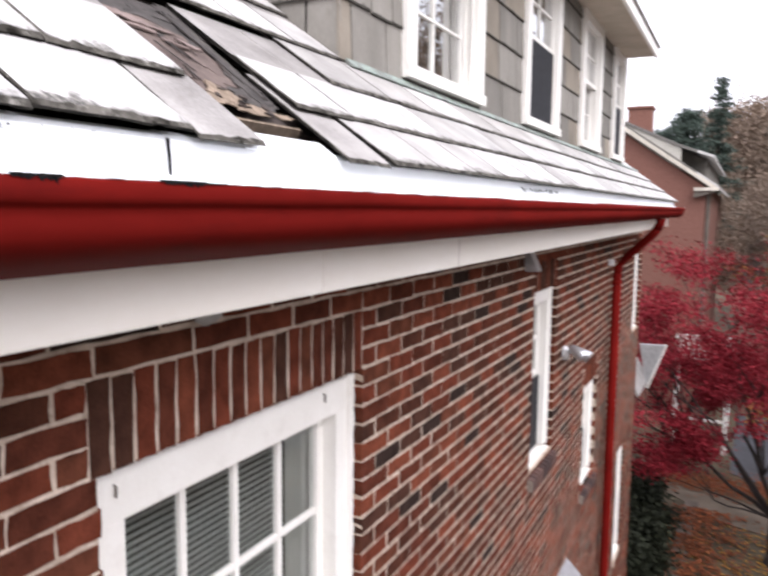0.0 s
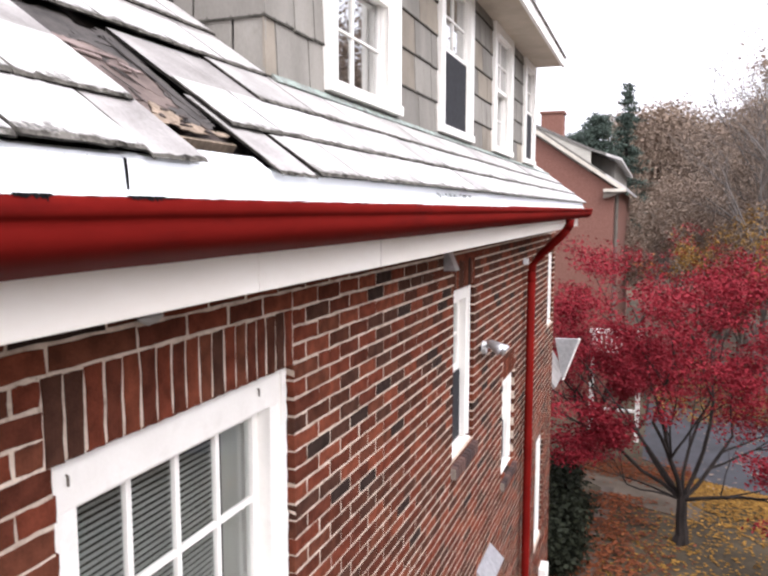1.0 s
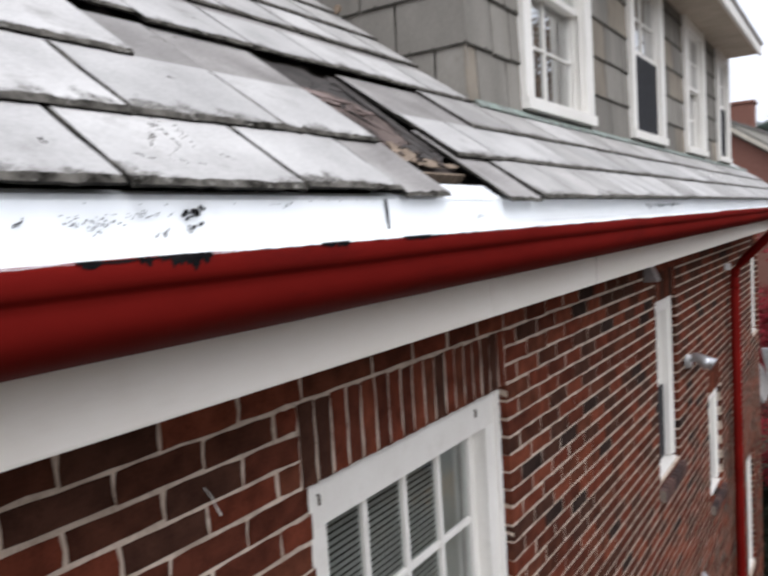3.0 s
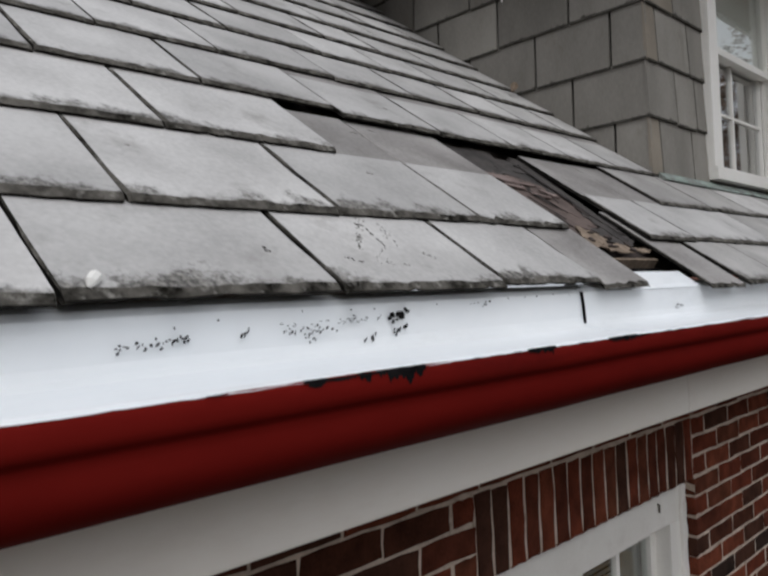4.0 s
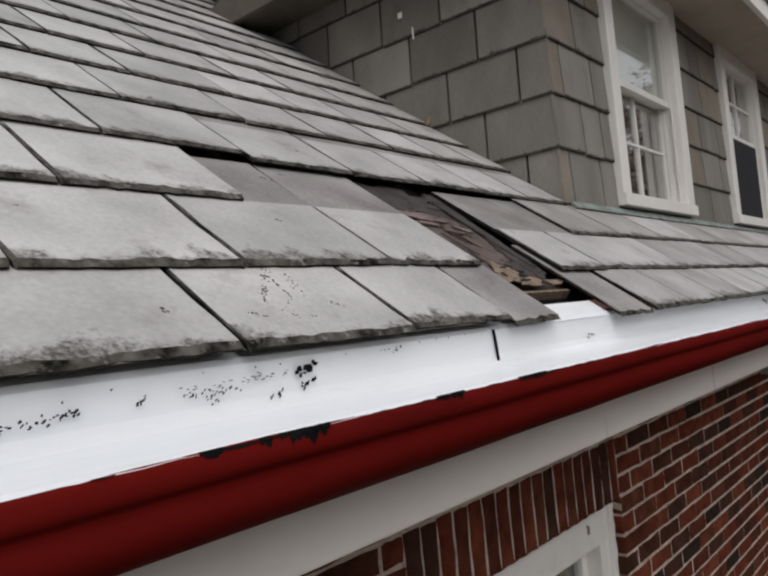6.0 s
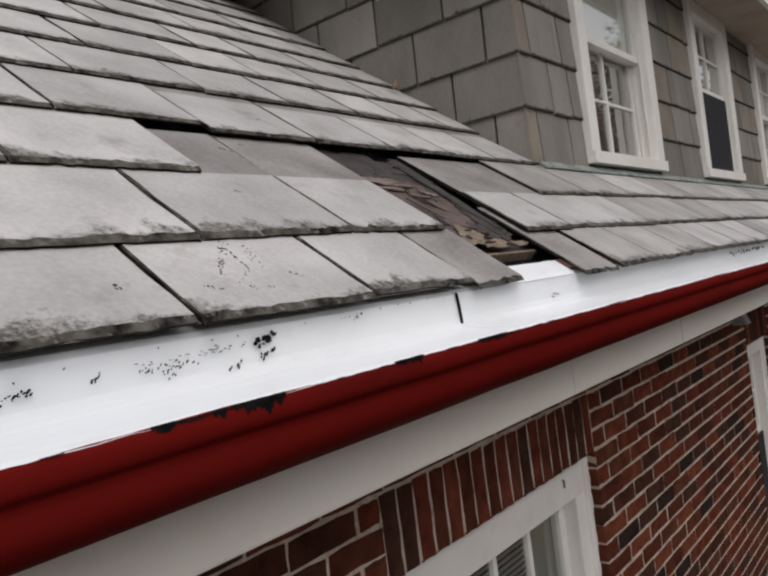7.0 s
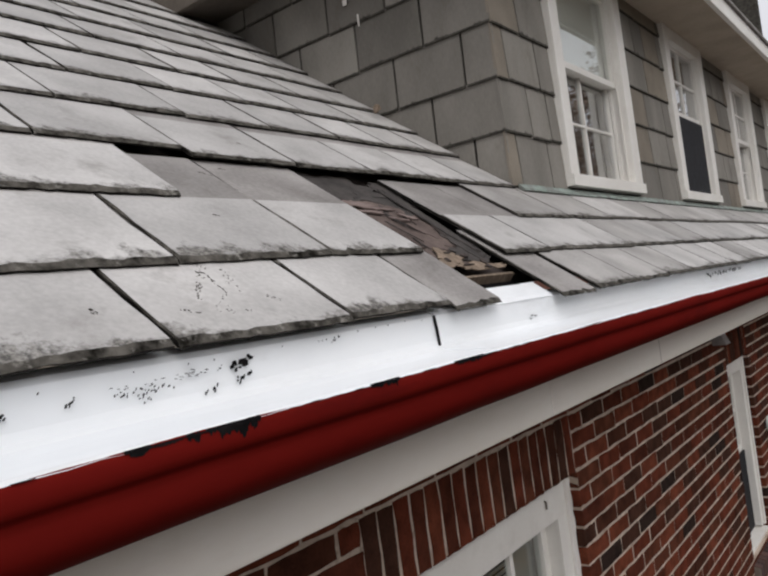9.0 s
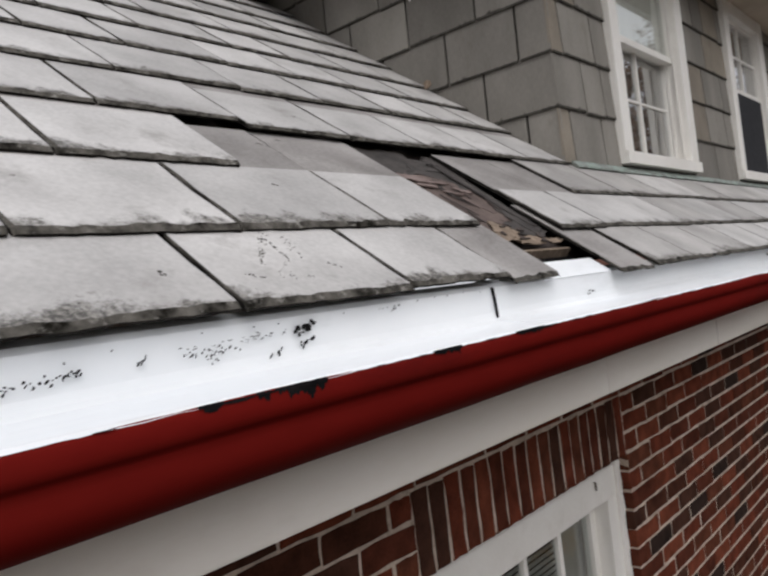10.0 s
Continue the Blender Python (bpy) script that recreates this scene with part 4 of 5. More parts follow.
# small hooded vent under the eave
vent = thing("eave_vent", "small pale metal hooded vent on the brick under the eave", "vent", at=(0, 4.62, 5.2))
bm = bmesh.new()
vs = [bm.verts.new(c) for c in ((0.0, 4.55, 5.20), (0.0, 4.65, 5.20), (0.0, 4.65, 5.31), (0.0, 4.55, 5.31), (0.075, 4.55, 5.20), (0.075, 4.65, 5.20), (0.03, 4.65, 5.31), (0.03, 4.55, 5.31))]
for f in ((0, 1, 2, 3), (7, 6, 5, 4), (0, 4, 5, 1), (1, 5, 6, 2), (2, 6, 7, 3), (3, 7, 4, 0)):
    bm.faces.new([vs[i] for i in f])
part("hood", bm, ALU, vent)

# ---- shed dormer ----
DX, DY0, DY1 = -0.05, 2.425, 8.46
DTOP, DBASE, EXPO = 7.14, 6.03, 0.198
DWIN = [(2.905, 3.80), (4.56, 5.42), (6.17, 7.00), (7.67, 8.38)]
WTOP, WBOT = 7.12, 6.062
dormer = thing("dormer", "long shed dormer clad in grey shingles with white windows", "dormer", kind="structure")


def dormer_wall():
    holes = [(a + 0.05, b - 0.05, WBOT + 0.02, WTOP - 0.03) for a, b in DWIN]
    return wall_body(holes, DY0 + 0.02, DY1, 5.75, DTOP, DX - 0.02, DX - 0.14, 0.0)


# dark backing puts the shade and dirt of the joints into the colour
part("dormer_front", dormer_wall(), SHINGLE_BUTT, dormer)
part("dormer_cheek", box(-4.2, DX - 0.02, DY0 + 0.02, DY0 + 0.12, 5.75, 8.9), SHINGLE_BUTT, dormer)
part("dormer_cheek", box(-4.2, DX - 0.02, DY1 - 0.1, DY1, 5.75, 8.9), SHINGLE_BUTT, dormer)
sh_rng = random.Random(3)


def shingle_mesh(w, hgt, axis):
    """A shingle slanting out at its butt; axis y for the front, x for the cheek."""
    bm = bmesh.new()
    t0, t1 = 0.001, 0.0095
    pr = [(t1, -0.002), (t1, 0.0055), (t0, hgt), (-0.004, hgt), (-0.004, -0.002)]
    for u in (0, w):
        for d, z in pr:
            bm.verts.new((d, u, z) if axis == "y" else (u, -d, z))
    bm.verts.ensure_lookup_table()
    v = bm.verts
    for i in range(5):
        j = (i + 1) % 5
        bm.faces.new((v[i], v[j], v[5 + j], v[5 + i]))
    bm.faces.new((v[0], v[1], v[2], v[3], v[4]))
    bm.faces.new((v[9], v[8], v[7], v[6], v[5]))
    bmesh.ops.recalc_face_normals(bm, faces=bm.faces)
    me = bpy.data.meshes.new("shingle")
    bm.to_mesh(me)
    bm.free()
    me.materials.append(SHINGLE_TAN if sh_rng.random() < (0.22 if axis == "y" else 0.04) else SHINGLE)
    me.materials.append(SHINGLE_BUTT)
    # lowest strip and underside take the painted shade-and-dirt colour
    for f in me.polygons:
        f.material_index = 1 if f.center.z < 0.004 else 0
    return me


def shingle(axis, u0, u1, z, hgt):
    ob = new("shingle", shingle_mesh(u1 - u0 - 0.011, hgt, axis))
    ob.parent = dormer
    ob.location = (DX - 0.012, u0 + 0.0015, z) if axis == "y" else (u0 + 0.0015, DY0 + 0.010, z)


zc = DBASE + 0.013 - EXPO
row = 0
while zc < 7.9:
    hh = EXPO + 0.006
    if zc < DTOP:
        spans, y = [], DY0 + 0.0
        for a, b in DWIN + [(DY1, DY1)]:
            spans.append((y, a + 0.01))
            y = b - 0.01
        for a, b in spans:
            u = a
            # the corner panel breaks joint course by course, with a narrow piece at the corner in every other one
            set_widths = [0.087, 0.262] if row % 2 else [0.225]
            while u < b - 0.02:
                w = set_widths.pop(0) if a < 2.6 and set_widths else sh_rng.choice((0.17, 0.26, 0.32, 0.40))
                e = min(u + w, b)
                if b - e < 0.05:
                    e = b
                shingle("y", u, e, zc + sh_rng.uniform(-0.0025, 0.0025), min(hh, DTOP - zc))
                u = e
    # cheek courses run up beside the slates
    back_x = -(zc + 0.25 - 6.04) / math.tan(PITCH) - 0.25
    u = DX + 0.002
    first = True
    while u > max(back_x, -2.9):
        w = (0.135 if row % 2 else 0.293) if first else sh_rng.uniform(0.298, 0.322)
        first = False
        if zc + hh < 7.95 + 0.25 * (-u):
            shingle("x", u - w, u, zc + 0.002 + sh_rng.uniform(-0.003, 0.003), hh)
        u -= w
    zc += EXPO
    row += 1

# copper flashing at the foot of the dormer
cf = part("dormer_flashing", bmesh.new(), COPPER, dormer, "green verdigris copper flashing strip")
bm = bmesh.new()
prof = [(DX + 0.002, 6.052), (DX + 0.006, 6.052), (DX + 0.010, 6.044), (-0.026, 6.033), (-0.024, 6.026), (DX + 0.002, 6.02)]
prism(prof, DY0 + 0.03, ROOF_END, bm=bm, steps=60, wob=0.0015, rng=eave_rng)
bm.to_mesh(cf.data)
bm.free()


def dormer_window(y0, y1, k):
    labels = ("white double-hung dormer window with bright sky mirrored in the upper sash", "white double-hung dormer window with a dark lower screen", "white double-hung dormer window", "white double-hung dormer window with a dark lower screen")
    w = thing("window_%d" % (6 + k), labels[k], "window", kind="structure", at=(DX, (y0 + y1) / 2, WBOT))
    xf = DX + 0.022
    cl, cr = (0.085, 0.10) if k == 0 else (0.09, 0.105)
    part("window_frame", box(xf - 0.10, xf, y0, y0 + cl, WBOT + 0.05, WTOP, 0.004), WHITE, w)
    part("jamb_casing", box(xf - 0.10, xf, y1 - cr, y1, WBOT + 0.05, WTOP, 0.004), WHITE, w)
    part("head_casing", box(xf - 0.10, xf - 0.002, y0 + cl, y1 - cr, WTOP - 0.08, WTOP, 0.003), WHITE, w)
    part("window_sill", prism([(xf - 0.12, WBOT + 0.075), (xf + 0.010, WBOT + 0.052), (xf + 0.010, WBOT + 0.004), (xf - 0.12, WBOT + 0.002)], y0 - 0.004, y1 + 0.004), WHITE, w)
    a, b = y0 + cl - 0.008, y1 - cr + 0.008
    c, d = WBOT + 0.06, WTOP - 0.07
    mid = (c + d) / 2 + 0.02
    # parting stops make grooves in the deep jamb
    for q in (0.030, 0.066):
        part("parting_stop", box(xf - q - 0.007, xf - q, b - 0.020, b - 0.009, c, d), WHITE, w)
    sash(w, "upper_sash", a, b, mid - 0.012, d, xf - 0.038, 1 if k == 0 else 2, 1 if k == 0 else 2, 0.015, 0.03, GLASS if k == 0 else STORM)
    sash(w, "lower_sash", a, b, c, mid + 0.02, xf - 0.076, 2, 2, 0.011, 0.025, STORM)
    # white panel behind the upper pane stands in for its sky reflection
    if k == 0:
        part("roller_shade", box(xf - 0.084, xf - 0.080, a + 0.012, b - 0.012, mid + 0.022, d - 0.01), WHITE, w, "white panel standing in for the mirrored sky")
    if k in (1, 3):
        part("insect_screen", box(xf - 0.036, xf - 0.031, a + 0.01, b - 0.01, c, mid - 0.014), SCREEN, w)
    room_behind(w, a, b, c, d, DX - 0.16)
    if k < 3:
        # hanging curtain with soft folds behind the glass
        bm = bmesh.new()
        folds, y_start = 36, a + (0.34 if k == 0 else 0.02)
        cols = [(DX - 0.23 + 0.018 * math.sin(i * 1.35 + k), y_start + (b - 0.01 - y_start) * i / folds) for i in range(folds + 1)]
        zs = (c + 0.02 if k == 0 else mid + 0.18, d - 0.01)
        vs = [[bm.verts.new((x, y, z)) for x, y in cols] for z in zs]
        for i in range(folds):
            bm.faces.new((vs[0][i], vs[0][i + 1], vs[1][i + 1], vs[1][i]))
        bmesh.ops.solidify(bm, geom=bm.faces[:], thickness=0.003)
        part("curtain", bm, CURTAIN, w, "dim grey folded curtain", smooth=True)


for k, (a, b) in enumerate(DWIN):
    dormer_window(a, b, k)

# dormer eave: soffit, fascia and low-pitched roof
SOF = 7.115
part("dormer_soffit", box(DX - 0.10, 0.245, DY0 + 0.021, 8.30, SOF, SOF + 0.018), SOFFIT, dormer)
part("dormer_fascia", box(0.245, 0.272, DY0 - 0.23, 8.33, SOF - 0.015, SOF + 0.085, 0.004), WHITE, dormer)
part("dormer_roof", prism([(0.29, SOF + 0.085), (0.29, SOF + 0.10), (-4.4, SOF + 1.75), (-4.4, SOF + 1.70), (-0.1, SOF + 0.13)], DY0 - 0.25, 8.36), SLATE_CLEAN, dormer)
# board and soffit are coloured dark for the deep shade under the overhang
part("rake_board", box(-1.75, 0.244, DY0 - 0.23, DY0 - 0.20, SOF, SOF + 0.12, 0.003), CHARCOAL, dormer, "dark brown eave board with overhang shade in its colour")
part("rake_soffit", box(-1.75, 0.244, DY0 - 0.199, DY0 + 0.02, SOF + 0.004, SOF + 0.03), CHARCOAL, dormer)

# ---- the rest of the house, closed ----
rest = thing("house_shell", "red brick house body behind the eave", "house", kind="structure")
part("back_wall", box(HOUSE_BACK, HOUSE_BACK + 0.3, WALL_START, WALL_END, -0.3, 5.4), BRICK_FAR, rest)
part("gable_wall", box(HOUSE_BACK + 0.3, -0.301, WALL_START, WALL_START + 0.3, -0.3, 8.2), BRICK_FAR, rest)
part("gable_wall", box(HOUSE_BACK + 0.3, -0.301, WALL_END - 0.3, WALL_END, -0.3, 5.4), BRICK_FAR, rest)
rz = RZ + RIDGE_S * math.sin(PITCH)
rx = RX - RIDGE_S * math.cos(PITCH)
part("back_roof", prism([(rx, rz), (rx, rz - 0.06), (HOUSE_BACK - 0.4, 5.55), (HOUSE_BACK - 0.4, 5.61)], WALL_START, ROOF_END), SLATE_CLEAN, rest)
part("wing_top", box(HOUSE_BACK, 0.0, ROOF_END - 0.02, WALL_END, 5.401, 5.43), CREAM, rest)

# ---- ground ----
GRASS = material("leaf_strewn_lawn", (0.034, 0.026, 0.016), (0.088, 0.068, 0.044), 0.95, 0.8, 0.6, 14)
PATHM = material("worn_concrete_path", (0.065, 0.050, 0.040), (0.11, 0.086, 0.070), 0.9, 2.5, 0.3, 60, dark=(0.05, 0.036, 0.027), dark_amount=0.6)
DIRT = material("trodden_earth", (0.072, 0.055, 0.040), (0.125, 0.098, 0.074), 0.95, 1.6, 0.5, 40, dark=(0.05, 0.038, 0.027), dark_amount=0.5)
ASPHALT = material("asphalt", (0.036, 0.036, 0.040), (0.060, 0.060, 0.068), 0.85, 1.5, 0.4, 90)
LEAF_RED = material("red_leaf", (0.150, 0.009, 0.016), (0.235, 0.020, 0.028), 0.7, 3, 0, spread=0.2, island=True, spec=0.1)
LEAF_YEL = material("yellow_leaf", (0.16, 0.078, 0.017), (0.28, 0.155, 0.036), 0.75, 3, 0, spread=0.35, island=True, spec=0.1)
LEAF_ORANGE = material("orange_leaf", (0.085, 0.022, 0.011), (0.155, 0.052, 0.020), 0.75, 3, 0, spread=0.4, island=True, spec=0.1)
LEAF_BROWN = material("brown_leaf", (0.165, 0.120, 0.090), (0.27, 0.203, 0.156), 0.8, 3, 0, spread=0.25, island=True, spec=0.1)
LEAF_GREEN = material("dark_conifer_needle", (0.043, 0.061, 0.050), (0.088, 0.115, 0.094), 0.8, 3, 0, spread=0.3, island=True, spec=0.1)
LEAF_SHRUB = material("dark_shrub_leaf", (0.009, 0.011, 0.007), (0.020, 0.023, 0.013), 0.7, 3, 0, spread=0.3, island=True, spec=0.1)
BARK = material("bark", (0.014, 0.011, 0.010), (0.034, 0.027, 0.024), 1.0, 10, 0.5, 60, stretch=(1, 1, 0.3))
BARK_PALE = material("pale_bark", (0.085, 0.075, 0.068), (0.17, 0.15, 0.135), 0.95, 6, 0.4, 40, stretch=(1, 1, 0.3))

ground = raw("ground", [(-600, -600, 0), (600, -600, 0), (600, 600, 0), (-600, 600, 0)], [(0, 1, 2, 3)], GRASS)
tagged(ground, "brown autumn lawn strewn with fallen leaves", "ground", kind="structure")


def slab(name, pts, z0, z1, mat, label, cat):
    bm = bmesh.new()
    a = [bm.verts.new((x, y, z1)) for x, y in pts]
    b = [bm.verts.new((x, y, z0)) for x, y in pts]
    bm.faces.new(a)
    bm.faces.new(b[::-1])
    for i in range(len(pts)):
        j = (i + 1) % len(pts)
        bm.faces.new((a[i], b[i], b[j], a[j]))
    return tagged(part(name, bm, mat), label, cat, kind="structure")


slab("path", [(0.34, 10.2), (0.58, 10.2), (0.70, 14.95), (0.46, 14.95)], -0.05, 0.035, PATHM, "narrow worn concrete garden path", "path")
slab("path", [(-0.9, 16.7), (-0.5, 15.75), (0.35, 14.98), (1.2, 14.15), (2.2, 13.85), (2.35, 14.7), (1.55, 15.3), (0.4, 16.05), (-0.6, 17.0)], -0.05, 0.02, DIRT, "trodden bare earth path curving past the maple", "path")
slab("road", [(1.2, 17.0), (2.6, 15.95), (3.7, 15.55), (9.0, 13.5), (60, -4), (60, 2), (10, 19.4), (4.3, 20.9), (3.2, 21.4), (1.3, 22.2)], -0.05, 0.012, ASPHALT, "dark asphalt driveway with scattered leaves", "road")


def scatter(name, label, n, mat, where, size, rng, cat="leaves"):
    verts, faces = [], []
    for _ in range(n):
        x, y, z = where(rng)
        r = size * rng.uniform(0.6, 1.3)
        a = rng.uniform(0, 6.283)
        tx, ty = rng.uniform(-0.5, 0.5), rng.uniform(-0.5, 0.5)
        b = len(verts)
        for k, q in ((0, 1.0), (1, 0.55), (2, 1.0), (3, 0.55)):
            c, s = math.cos(a + k * math.pi / 2) * r * q, math.sin(a + k * math.pi / 2) * r * q
            verts.append((x + c, y + s, z + 0.012 + abs(c * tx + s * ty)))
        faces.append((b, b + 1, b + 2, b + 3))
    return tagged(raw(name, verts, faces, mat), label, cat, kind="stuff")


lr = random.Random(11)
scatter("yellow_leaf_litter", "yellow fallen leaves covering the grass by the road", 5200, LEAF_YEL, lambda r: ((lambda x: (x, 15.9 - 0.38 * (x - 2.6) - abs(r.gauss(0, 0.9)), 0.0))(r.uniform(1.9, 6.5))), 0.055, lr)
scatter("yellow_leaf_litter", "yellow fallen leaves on the far verge of the road", 3500, LEAF_YEL, lambda r: (r.uniform(1.5, 9), r.uniform(20.5, 30), 0.0), 0.07, lr)
scatter("red_leaf_litter", "red and orange fallen leaves beside the path", 1900, LEAF_ORANGE, lambda r: (r.gauss(0.75, 0.42), r.uniform(10.0, 14.6), 0.03), 0.05, lr)
scatter("mixed_leaf_litter", "mixed fallen leaves under the maple", 1700, LEAF_YEL, lambda r: (r.gauss(2.0, 0.9), 9.5 + 4.6 * r.random() ** 1.5, 0.0), 0.045, lr)
scatter("red_leaf_litter", "red fallen leaves along the far edge of the path", 1300, LEAF_ORANGE, lambda r: (r.uniform(-0.3, 2.2), r.gauss(16.1, 0.35), 0.03), 0.05, lr)
scatter("brown_leaf_litter", "sparse leaves on the driveway", 260, LEAF_BROWN, lambda r: (r.uniform(2.4, 7), r.uniform(15.5, 20.5), 0.03), 0.05, lr)


# ---- trees ----
def grow(base, trunk, rng, levels, spread, lift, shrink=0.72, kids=(2, 4), curl=0.25):
    """Branch segments and tip points of a tree. trunk: length, radius, starting directions."""
    segs, tips = [], []

    def branch(q, d, length, r, lev):
        pts, rad = [q], [r]
        n = 4 if lev < 2 else 3
        for i in range(n):
            d = (d + Vector((rng.uniform(-1, 1), rng.uniform(-1, 1), rng.uniform(-0.6, 0.8))) * curl * 0.5 + Vector((0, 0, lift * 0.08))).normalized()
            q = q + d * (length / n)
            pts.append(q)
            rad.append(r * (1 - 0.42 * (i + 1) / n))
        segs.append((pts, rad))
        if lev >= levels:
            tips.extend(pts[1:])
            return
        for k in range(rng.randint(*kids)):
            i = n if k == 0 else rng.randint(max(1, n - 2), n)
            ax = Vector((rng.uniform(-1, 1), rng.uniform(-1, 1), rng.uniform(-0.3, 0.5))).normalized()
            nd = (d + ax * spread).normalized()
            branch(pts[i], nd, length * shrink * rng.uniform(0.75, 1.15), rad[i] * 0.72, lev + 1)
        if lev >= levels - 2:
            tips.extend(pts[2:])
    for d, ln, r in trunk:
        branch(Vector(base), Vector(d).normalized(), ln, r, 0)
    return segs, tips


def tubes_mesh(segs, sides_big=7, sides_small=4):
    verts, faces = [], []
    for pts, rad in segs:
        sides = sides_big if rad[0] > 0.03 else sides_small
        prev = None
        for i, (q, r) in enumerate(zip(pts, rad)):
            d = (pts[min(i + 1, len(pts) - 1)] - pts[max(i - 1, 0)]).normalized()
            u = d.cross(Vector((0.3, 0.2, 0.93)) if abs(d.z) < 0.9 else Vector((1, 0.1, 0))).normalized()
            w = d.cross(u)
            ring = []
            for j in range(sides):
                a = 2 * math.pi * j / sides
                verts.append(tuple(q + r * (math.cos(a) * u + math.sin(a) * w)))
                ring.append(len(verts) - 1)
            if prev:
                for j in range(sides):
                    faces.append((prev[j], prev[(j + 1) % sides], ring[(j + 1) % sides], ring[j]))
            prev = ring
    return verts, faces


def leaves_mesh(tips, per, size, radius, flat, rng):
    verts, faces = [], []
    for q in tips:
        for _ in range(per):
            c = q + Vector((rng.gauss(0, radius), rng.gauss(0, radius), rng.gauss(0, radius * flat)))
            u = Vector((rng.uniform(-1, 1), rng.uniform(-1, 1), rng.uniform(-0.6, 0.6))).normalized()
            w = u.cross(Vector((rng.uniform(-1, 1), rng.uniform(-1, 1), rng.uniform(-1, 1)))).normalized()
            s = size * rng.uniform(0.6, 1.4)
            b = len(verts)
            verts.extend((tuple(c - u * s), tuple(c + w * s * 0.6), tuple(c + u * s), tuple(c - w * s * 0.6)))
            faces.append((b, b + 1, b + 2, b + 3))
    return verts, faces


def tree(name, label, base, trunk, levels, spread, lift, leaf_mat, per, size, radius, flat, seed, bark=BARK, shrink=0.72, kids=(2, 4), curl=0.25, stem=0.0):
    rng = random.Random(seed)
    t = thing(name, label, "tree", at=base)
    b = Vector(base)
    segs, tips = grow(b + Vector((0, 0, stem)), trunk, rng, levels, spread, lift, shrink, kids, curl)
    if stem:
        segs.append(([b, b + Vector((0.02, 0, 0.15)), b + Vector((0, 0.02, stem * 0.6)), b + Vector((0, 0, stem + 0.12))], [0.15, 0.105, 0.09, 0.08]))
    raw("trunk", *tubes_mesh(segs), bark, t)
    if per:
        raw("crown", *leaves_mesh(tips, per, size, radius, flat, rng), leaf_mat, t)
    return t


tree("maple_tree", "spreading red-leaved maple with several dark limbs", (1.86, 12.85, 0.0),
     [((-0.12, 0.0, 1), 1.75, 0.045), ((-0.55, 0.1, 1), 1.9, 0.036), ((0.40, -0.1, 1), 1.8, 0.042), ((0.10, 0.5, 1), 1.8, 0.034), ((-0.35, -0.4, 1), 1.7, 0.04), ((0.60, 0.3, 0.6), 1.4, 0.04), ((-0.85, 0.4, 0.8), 1.9, 0.04), ((-0.9, -0.1, 0.40), 1.6, 0.036), ((0.9, -0.2, 0.5), 1.3, 0.036), ((-1, 0.2, 0.32), 1.05, 0.020), ((-1, -0.35, 0.36), 1.0, 0.020), ((1, 0.15, 0.30), 1.2, 0.020)],
     4, 0.74, 0.10, LEAF_RED, 30, 0.027, 0.14, 0.28, 4, shrink=0.72, kids=(2, 3), curl=0.42, stem=0.75)
tree("maple_tree", "smaller bright red maple behind the path", (0.1, 16.6, 0.0),
     [((0.1, 0.0, 1), 1.2, 0.06), ((-0.5, 0.1, 1), 1.2, 0.05), ((0.6, 0.1, 1), 1.2, 0.05), ((0.1, 0.3, 1), 2.2, 0.05)],
     3, 0.85, 0.1, LEAF_RED, 60, 0.03, 0.19, 0.35, 9, shrink=0.72, stem=0.35)
# woods behind the road
bare = tree("bare_tree", "tall bare autumn tree with fine pale twigs", (6.2, 27.0, 0.0),
     [((-0.05, 0, 1), 4.6, 0.17), ((-0.38, 0.1, 1), 4.8, 0.12), ((0.3, 0.2, 1), 5.0, 0.13)],
     6, 0.60, 0.28, LEAF_BROWN, 1, 0.035, 0.12, 0.8, 14, bark=BARK_PALE, shrink=0.70, kids=(2, 4))
woods = (
    (4.7, 24.5, 2.3, LEAF_YEL, "autumn tree with thin yellow foliage", 31, 2, 0.06), (3.2, 30.0, 2.7, LEAF_BROWN, "brown-leaved autumn tree with fine twigs", 32, 4, 0.07),
    (5.6, 33.0, 3.1, LEAF_BROWN, "brown-leaved autumn tree with fine twigs", 33, 4, 0.07), (8.0, 36.0, 3.6, LEAF_BROWN, "brown-leaved autumn tree with fine twigs", 34, 4, 0.08), (6.6, 22.5, 2.2, LEAF_YEL, "autumn tree with yellow foliage", 35, 3, 0.06),
    (2.4, 36.0, 2.8, LEAF_BROWN, "brown-leaved autumn tree with fine twigs", 36, 4, 0.08), (9.5, 29.0, 3.2, LEAF_ORANGE, "orange-brown autumn tree over the road", 37, 3, 0.07), (4.2, 40.0, 3.4, LEAF_BROWN, "brown-leaved autumn tree with fine twigs", 38, 5, 0.08), (3.6, 26.0, 1.6, LEAF_ORANGE, "low orange-brown autumn tree", 39, 3, 0.06))
grown = []
for x, y, h, mat, lab, sd, per, size in woods:
    per, size = round(per * 2.6), size * 0.62
    grown.append(tree("autumn_tree", lab, (x, y, 0.0), [((0, 0, 1), h, 0.12), ((-0.4, 0.1, 1), h * 0.9, 0.08), ((0.4, -0.1, 1), h * 0.9, 0.08)], 5, 0.68, 0.28, mat, per, size, 0.15, 0.8, sd, bark=BARK_PALE, shrink=0.70, kids=(2, 3)))
